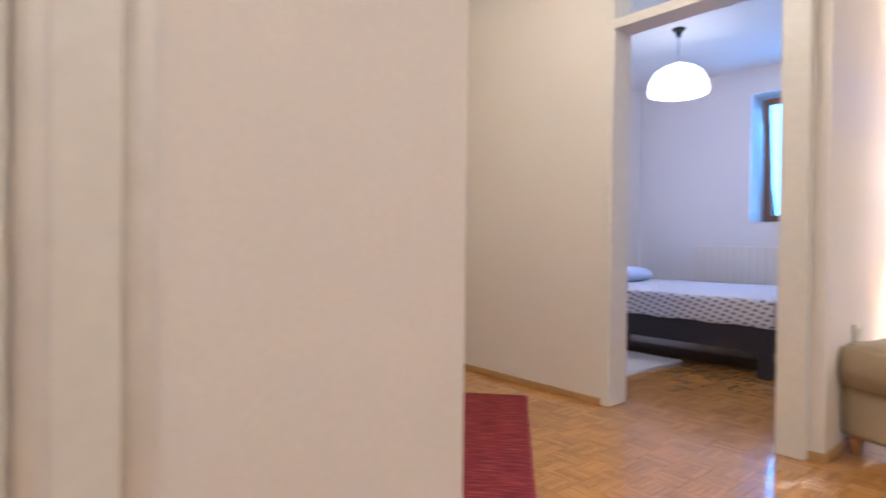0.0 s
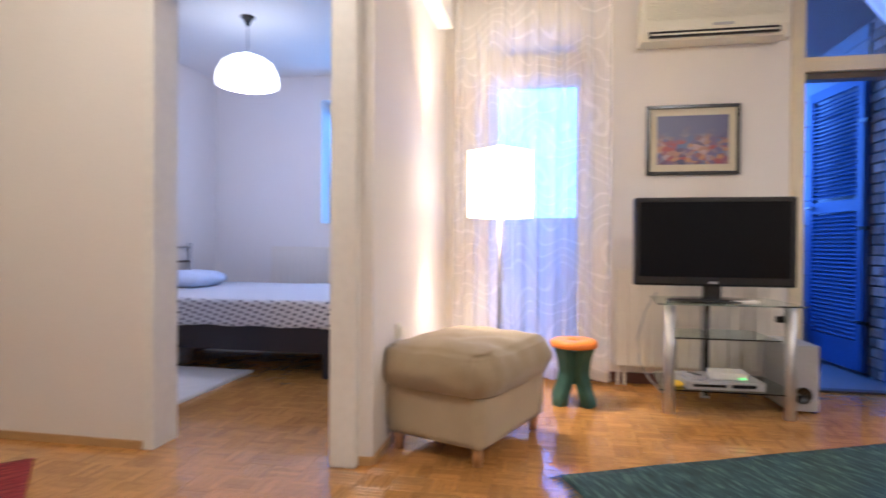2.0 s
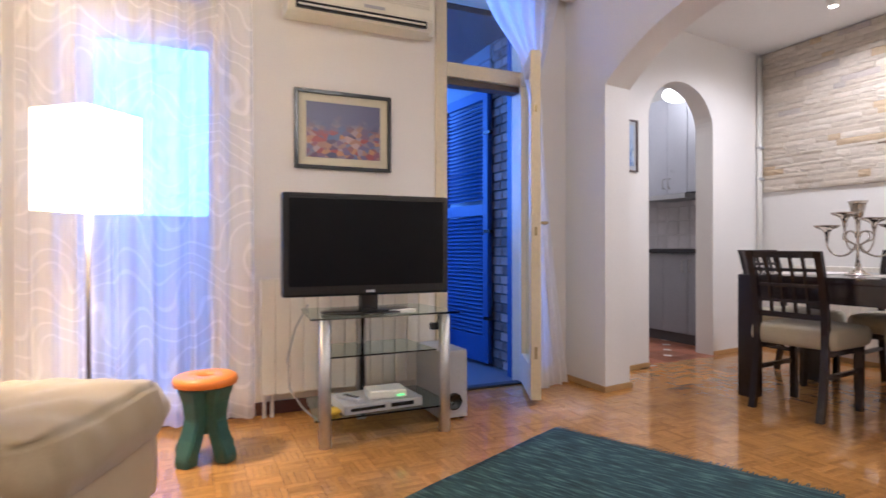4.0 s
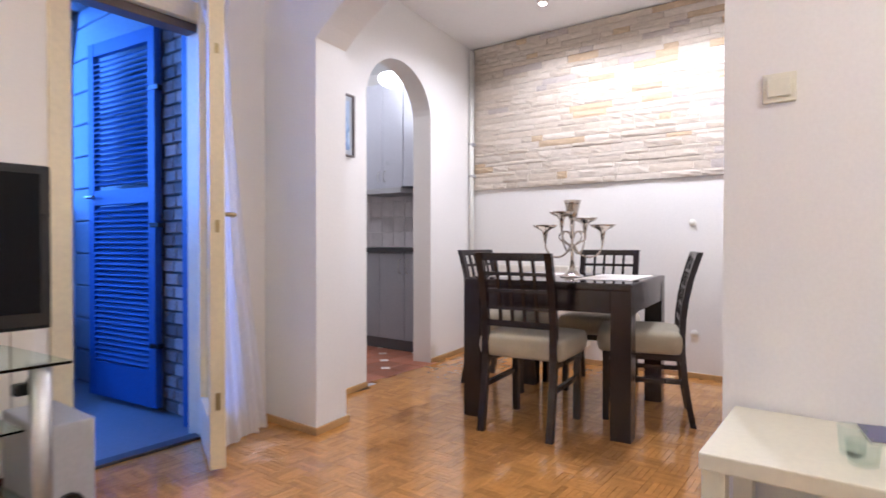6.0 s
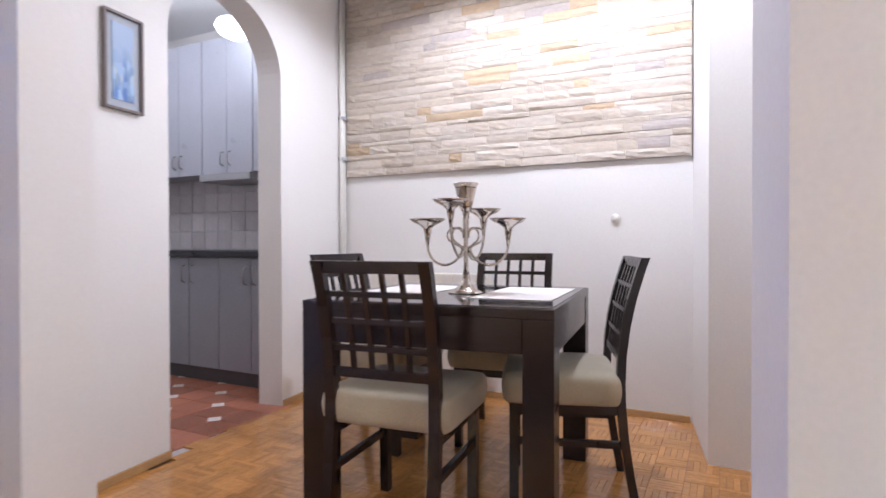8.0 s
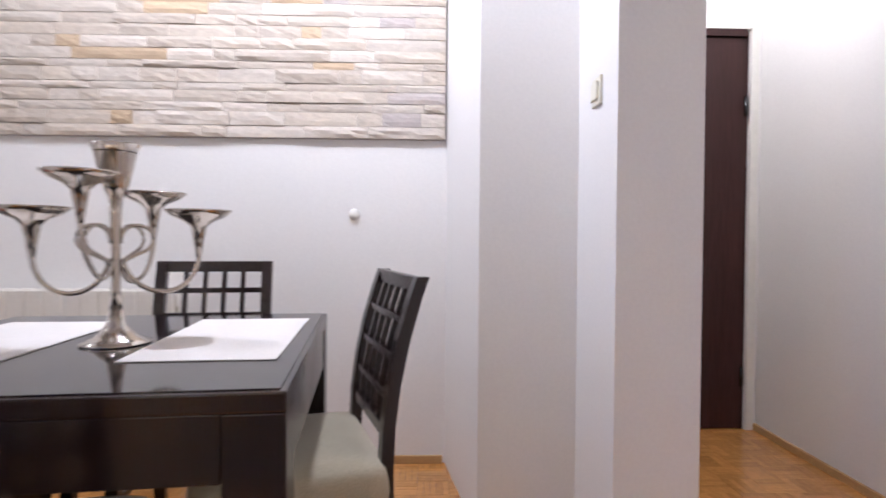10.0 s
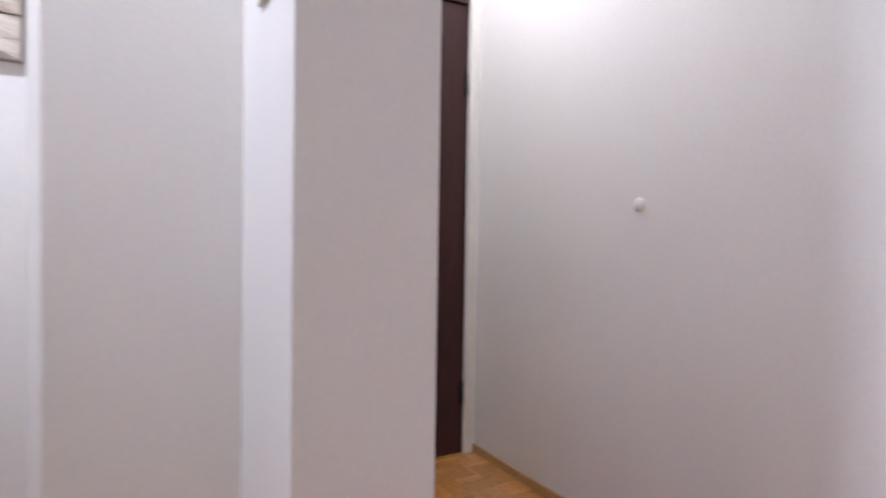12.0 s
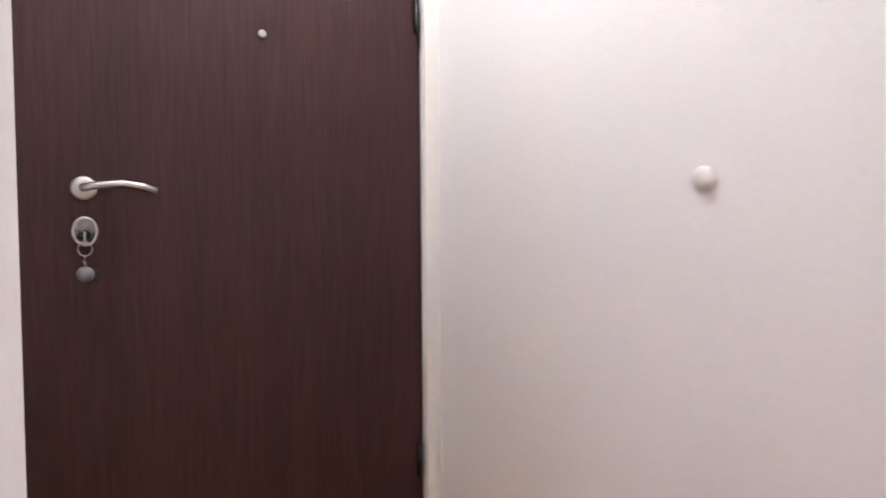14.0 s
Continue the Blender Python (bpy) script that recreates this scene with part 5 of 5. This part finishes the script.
wb["kind"] = "structure"
BROWN = mat("brown_window_wood", (0.20, 0.075, 0.03), 0.4, var=0.15)
x0, x1, z0, z1 = BW


def ring(x0, x1, z0, z1, y0, y1, w):
    return boxes((x0, y0, z0, x0 + w, y1, z1), (x1 - w, y0, z0, x1, y1, z1), (x0 + w, y0, z0, x1 - w, y1, z0 + w), (x0 + w, y0, z1 - w, x1 - w, y1, z1), bevel=0.004)


world_part("window_frame", ring(x0, x1, z0, z1, 2.02, 2.09, 0.05), BROWN, wb)
sash = part("sash", ring(-0.35, 0.35, 0.0, z1 - z0 - 0.08, -0.025, 0.025, 0.055), BROWN, wb, "brown sash tilted inwards")
sash.matrix_parent_inverse = wb.matrix_world.inverted()
sash.matrix_basis = pose((x0 + x1) / 2, 1.995, z0 + 0.04, 6)
p = part("pane", boxes((-0.296, -0.004, 0.055, 0.296, 0.004, z1 - z0 - 0.135)), GLASSY, sash)
p.visible_shadow = False
world_part("window_sill", boxes((x0 + 0.002, 1.69, z0 - 0.001, x1 - 0.002, 2.02, z0 + 0.015), bevel=0.004), GLOSS_WHITE, wb)
pd = thing("pendant_lamp", "lit white glass pendant lamp in the bedroom", "pendant lamp", (-1.60, 0.16, CEIL))
OPAL = glow("lit_pendant_glass", (0.97, 0.96, 1.0), 3.2)
smooth(part("canopy", lathe([(0.055, 0.0), (0.05, -0.012), (0.035, -0.02), (0.012, -0.07), (0.006, -0.075)], 24), BLACK_PLASTIC, pd, "small dark ceiling canopy"))
smooth(part("flex", tube([(0, 0, -0.07), (0, 0, -0.30)], 0.005, 8), GREY_PLASTIC, pd))
dome = [(0.05, -0.25), (0.07, -0.262), (0.08, -0.275), (0.14, -0.29), (0.20, -0.335), (0.245, -0.42), (0.257, -0.50), (0.25, -0.535), (0.20, -0.55), (0.19, -0.545), (0.24, -0.52), (0.24, -0.47), (0.13, -0.31), (0.05, -0.27)]
smooth(part("shade", lathe([(r * 0.92, -0.55 + (z + 0.55) * 0.88) for r, z in dome], 40), OPAL, pd, "domed glowing opal glass shade"))

# ---- pieces of wall and floor ----
by_name = lambda s: bpy.data.objects[s]


def plain_mesh(name, verts, faces, material):
    me = bpy.data.meshes.new(name)
    me.from_pydata(verts, [], faces)
    me.materials.append(material)
    me.update()
    return me


def tablet(sx, sy, sz, chamfer, out=None, at=(0, 0, 0), swap=False):
    """Corners and faces of a flat block with a chamfered upper rim; z is up."""
    c = chamfer
    v = [(-sx, -sy, 0), (sx, -sy, 0), (sx, sy, 0), (-sx, sy, 0), (-sx, -sy, sz - c), (sx, -sy, sz - c), (sx, sy, sz - c), (-sx, sy, sz - c),
         (-sx + c, -sy + c, sz), (sx - c, -sy + c, sz), (sx - c, sy - c, sz), (-sx + c, sy - c, sz)]
    f = [(0, 1, 5, 4), (1, 2, 6, 5), (2, 3, 7, 6), (3, 0, 4, 7), (4, 5, 9, 8), (5, 6, 10, 9), (6, 7, 11, 10), (7, 4, 8, 11), (8, 9, 10, 11)]
    return v, f


# split-face stone panel on the dining wall: courses of uneven pieces
STONE_TONES = []
for nm, c in (("pale_split_stone", (0.54, 0.47, 0.385)), ("warm_split_stone", (0.52, 0.395, 0.26)), ("grey_split_stone", (0.46, 0.405, 0.37)), ("white_split_stone", (0.59, 0.525, 0.445))):
    STONE_TONES.append(mat(nm, c, 0.85, var=0.07, scale=12, fine=50, bump=0.6, stretch=(1, 0.7, 1.3), random_by="object", spread=0.3))
panel = structure("stone_panel", boxes((5.545, -1.985, 1.405, 5.559, 0.223, 2.655)), mat("stone_backing", (0.40, 0.36, 0.33), 0.9), "pale split-face stone cladding panel", "stone panel")
rng = random.Random(11)
z = 1.407
while z < 2.63:
    h = min(rng.choice((0.032, 0.038, 0.044, 0.050, 0.060)), 2.653 - z)
    y = -1.984
    while y < 0.208:
        w = min(rng.choice((0.10, 0.14, 0.19, 0.24, 0.30, 0.36)) * rng.uniform(0.85, 1.15), 0.222 - y)
        if 0.222 - (y + w) < 0.06:
            w = 0.222 - y
        d = rng.uniform(0.006, 0.020)
        nx, nz = max(3, int(w / 0.035)), 3
        vs, fs = [], []
        for i in range(nx + 1):
            for k in range(nz + 1):
                u, q = i / nx, k / nz
                rim = 0.62 if i in (0, nx) or k in (0, nz) else 1.0
                dep = d * rim * (0.75 + 0.5 * noise.noise(Vector((y * 7 + u * 4, z * 30 + q * 2, 0.5)))) + 0.002
                vs.append((-dep, (u - 0.5) * (w - 0.0025), (q - 0.5) * (h - 0.0025)))
        for i in range(nx):
            for k in range(nz):
                a = i * (nz + 1) + k
                fs.append((a, a + 1, a + nz + 2, a + nz + 1))
        n0 = len(vs)
        rim_ids = [i * (nz + 1) for i in range(nx + 1)] + [nx * (nz + 1) + k for k in range(1, nz + 1)] + [i * (nz + 1) + nz for i in range(nx - 1, -1, -1)] + [k for k in range(nz - 1, 0, -1)]
        for i in rim_ids:
            vs.append((0.0, vs[i][1], vs[i][2]))
        for i in range(len(rim_ids)):
            j = (i + 1) % len(rim_ids)
            fs.append((rim_ids[i], n0 + i, n0 + j, rim_ids[j]))
        t = rng.random()
        m = STONE_TONES[1] if t < 0.09 else STONE_TONES[2] if t < 0.115 else STONE_TONES[3] if t < 0.50 else STONE_TONES[0]
        ob = new("stone", plain_mesh("stone", vs, fs, m))
        ob.parent = panel
        ob.location = (5.545, y + w / 2, z + h / 2)
        y += w
    z += h

# bricks and painted blocks of the loggia's side wall
side = by_name("loggia_side_wall")
me = plain_mesh("brick", *tablet(0.058, 0.029, 0.02, 0.004), BRICK)
for r in range(36):
    for k in range(3):
        o = new("brick", me)
        o.parent = side
        o.matrix_basis = pose(2.985, 0.30 + 0.126 * k + (0.03 if r % 2 else 0), 0.02 + 0.072 * r) @ Matrix(((0, 0, -1, 0), (1, 0, 0, 0), (0, 1, 0, 0), (0, 0, 0, 1)))
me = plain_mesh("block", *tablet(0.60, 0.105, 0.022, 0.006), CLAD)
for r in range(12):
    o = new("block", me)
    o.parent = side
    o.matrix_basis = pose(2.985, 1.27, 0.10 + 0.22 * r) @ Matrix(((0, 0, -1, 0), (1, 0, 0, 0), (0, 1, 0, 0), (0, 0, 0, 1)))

# kitchen tiles
structure("kitchen_floor", prism([(3.44, 0.021), (3.79, 0.021), (5.56, 0.264), (5.56, 3.05), (3.44, 3.05)], "z", -0.12, -0.008), GROUT, "terracotta kitchen floor with small white inserts", "floor")
kf = by_name("kitchen_floor")
me = plain_mesh("floor_tile", *tablet(0.098, 0.098, 0.010, 0.002), TERRACOTTA)
ins = plain_mesh("insert_tile", *tablet(0.034, 0.034, 0.011, 0.002), WHITE_TILE)
for i in range(7):
    for j in range(-1, 10):
        x, y = 3.98 + 0.20 * i, 0.22 + 0.20 * j
        if x < 5.1 and y - 0.06 > 0.05 + (x - 4.0) * 0.137:
            o = new("floor_tile", me)
            o.parent = kf
            o.location = (x, y, -0.009)
            if (i + j) % 2 == 0:
                q = new("insert_tile", ins)
                q.parent = kf
                q.matrix_basis = pose(x + 0.10, y + 0.10, -0.0085, rz=45)
wd = by_name("wall_dining")
me = plain_mesh("wall_tile", *tablet(0.0735, 0.0735, 0.010, 0.002), TILE_WALL)
for i in range(12):
    for k in range(4):
        o = new("wall_tile", me)
        o.parent = wd
        o.matrix_basis = pose(5.56, 0.375 + 0.15 * i, 0.975 + 0.15 * k) @ Matrix(((0, 0, -1, 0), (1, 0, 0, 0), (0, 1, 0, 0), (0, 0, 0, 1)))

# mosaic parquet: squares of five fingers laid in turn, slightly uneven
S, N = 0.125, 5
fw = S / N
rooms = [(-2.22, -3.70, 0.0, -1.69), (0.06, -6.1, 3.2, -3.72), (-0.08, -3.72, 3.2, -1.66), (0.0, -1.66, 3.2, 0.0), (3.18, -2.22, 3.45, -0.36), (3.42, -3.61, 4.6, 0.27), (4.6, -3.61, 5.97, -2.64),
         (4.6, -2.42, 4.98, 0.27), (4.98, -2.06, 5.56, 0.27), (4.76, -2.64, 5.97, -2.46), (-0.985, -1.69, -0.165, -1.56), (-2.84, -1.56, -0.14, 1.69)]
inside = lambda x, y: any(a - 0.07 <= x <= c + 0.07 and b - 0.07 <= y <= d + 0.055 for a, b, c, d in rooms) and not (x > 3.3 and y > 0.05 + (x - 4.0) * 0.137) and not (y > 0.0 and 0.0 < x < 3.2)
rng = random.Random(5)
verts, faces, near = [], [], []
for ix in range(int(-3.0 / S) - 1, int(6.1 / S) + 1):
    for iy in range(int(-6.2 / S) - 1, int(1.8 / S) + 1):
        for k in range(N):
            along = (ix + iy) % 2 == 0
            cx, cy = (ix * S + S / 2, iy * S + fw * (k + 0.5)) if along else (ix * S + fw * (k + 0.5), iy * S + S / 2)
            if not inside(cx, cy):
                continue
            if 3.5 < cx < 4.35 and -2.75 < cy < -1.85 and len(near) < 290:
                near.append((cx, cy, along))
                continue
            sx, sy = (S / 2 - 0.0005, fw / 2 - 0.0005) if along else (fw / 2 - 0.0005, S / 2 - 0.0005)
            v, f = tablet(sx, sy, 0.0082 + rng.uniform(-0.0003, 0.0004), 0.0006)
            n0 = len(verts)
            verts += [(x + cx, y + cy, z - 0.008) for x, y, z in v]
            faces += [tuple(i + n0 for i in q) for q in f]
fl = by_name("floor")
ob = new("parquet", plain_mesh("parquet", verts, faces, PARQUET))
ob.parent = fl
ob["kind"] = "stuff"
me = plain_mesh("parquet_finger", *tablet(S / 2 - 0.0005, fw / 2 - 0.0005, 0.0082, 0.0006), PARQUET_PIECE)
for cx, cy, along in near:
    o = new("parquet_finger", me)
    o.parent = fl
    o.matrix_basis = pose(cx, cy, -0.008, rz=0 if along else 90)
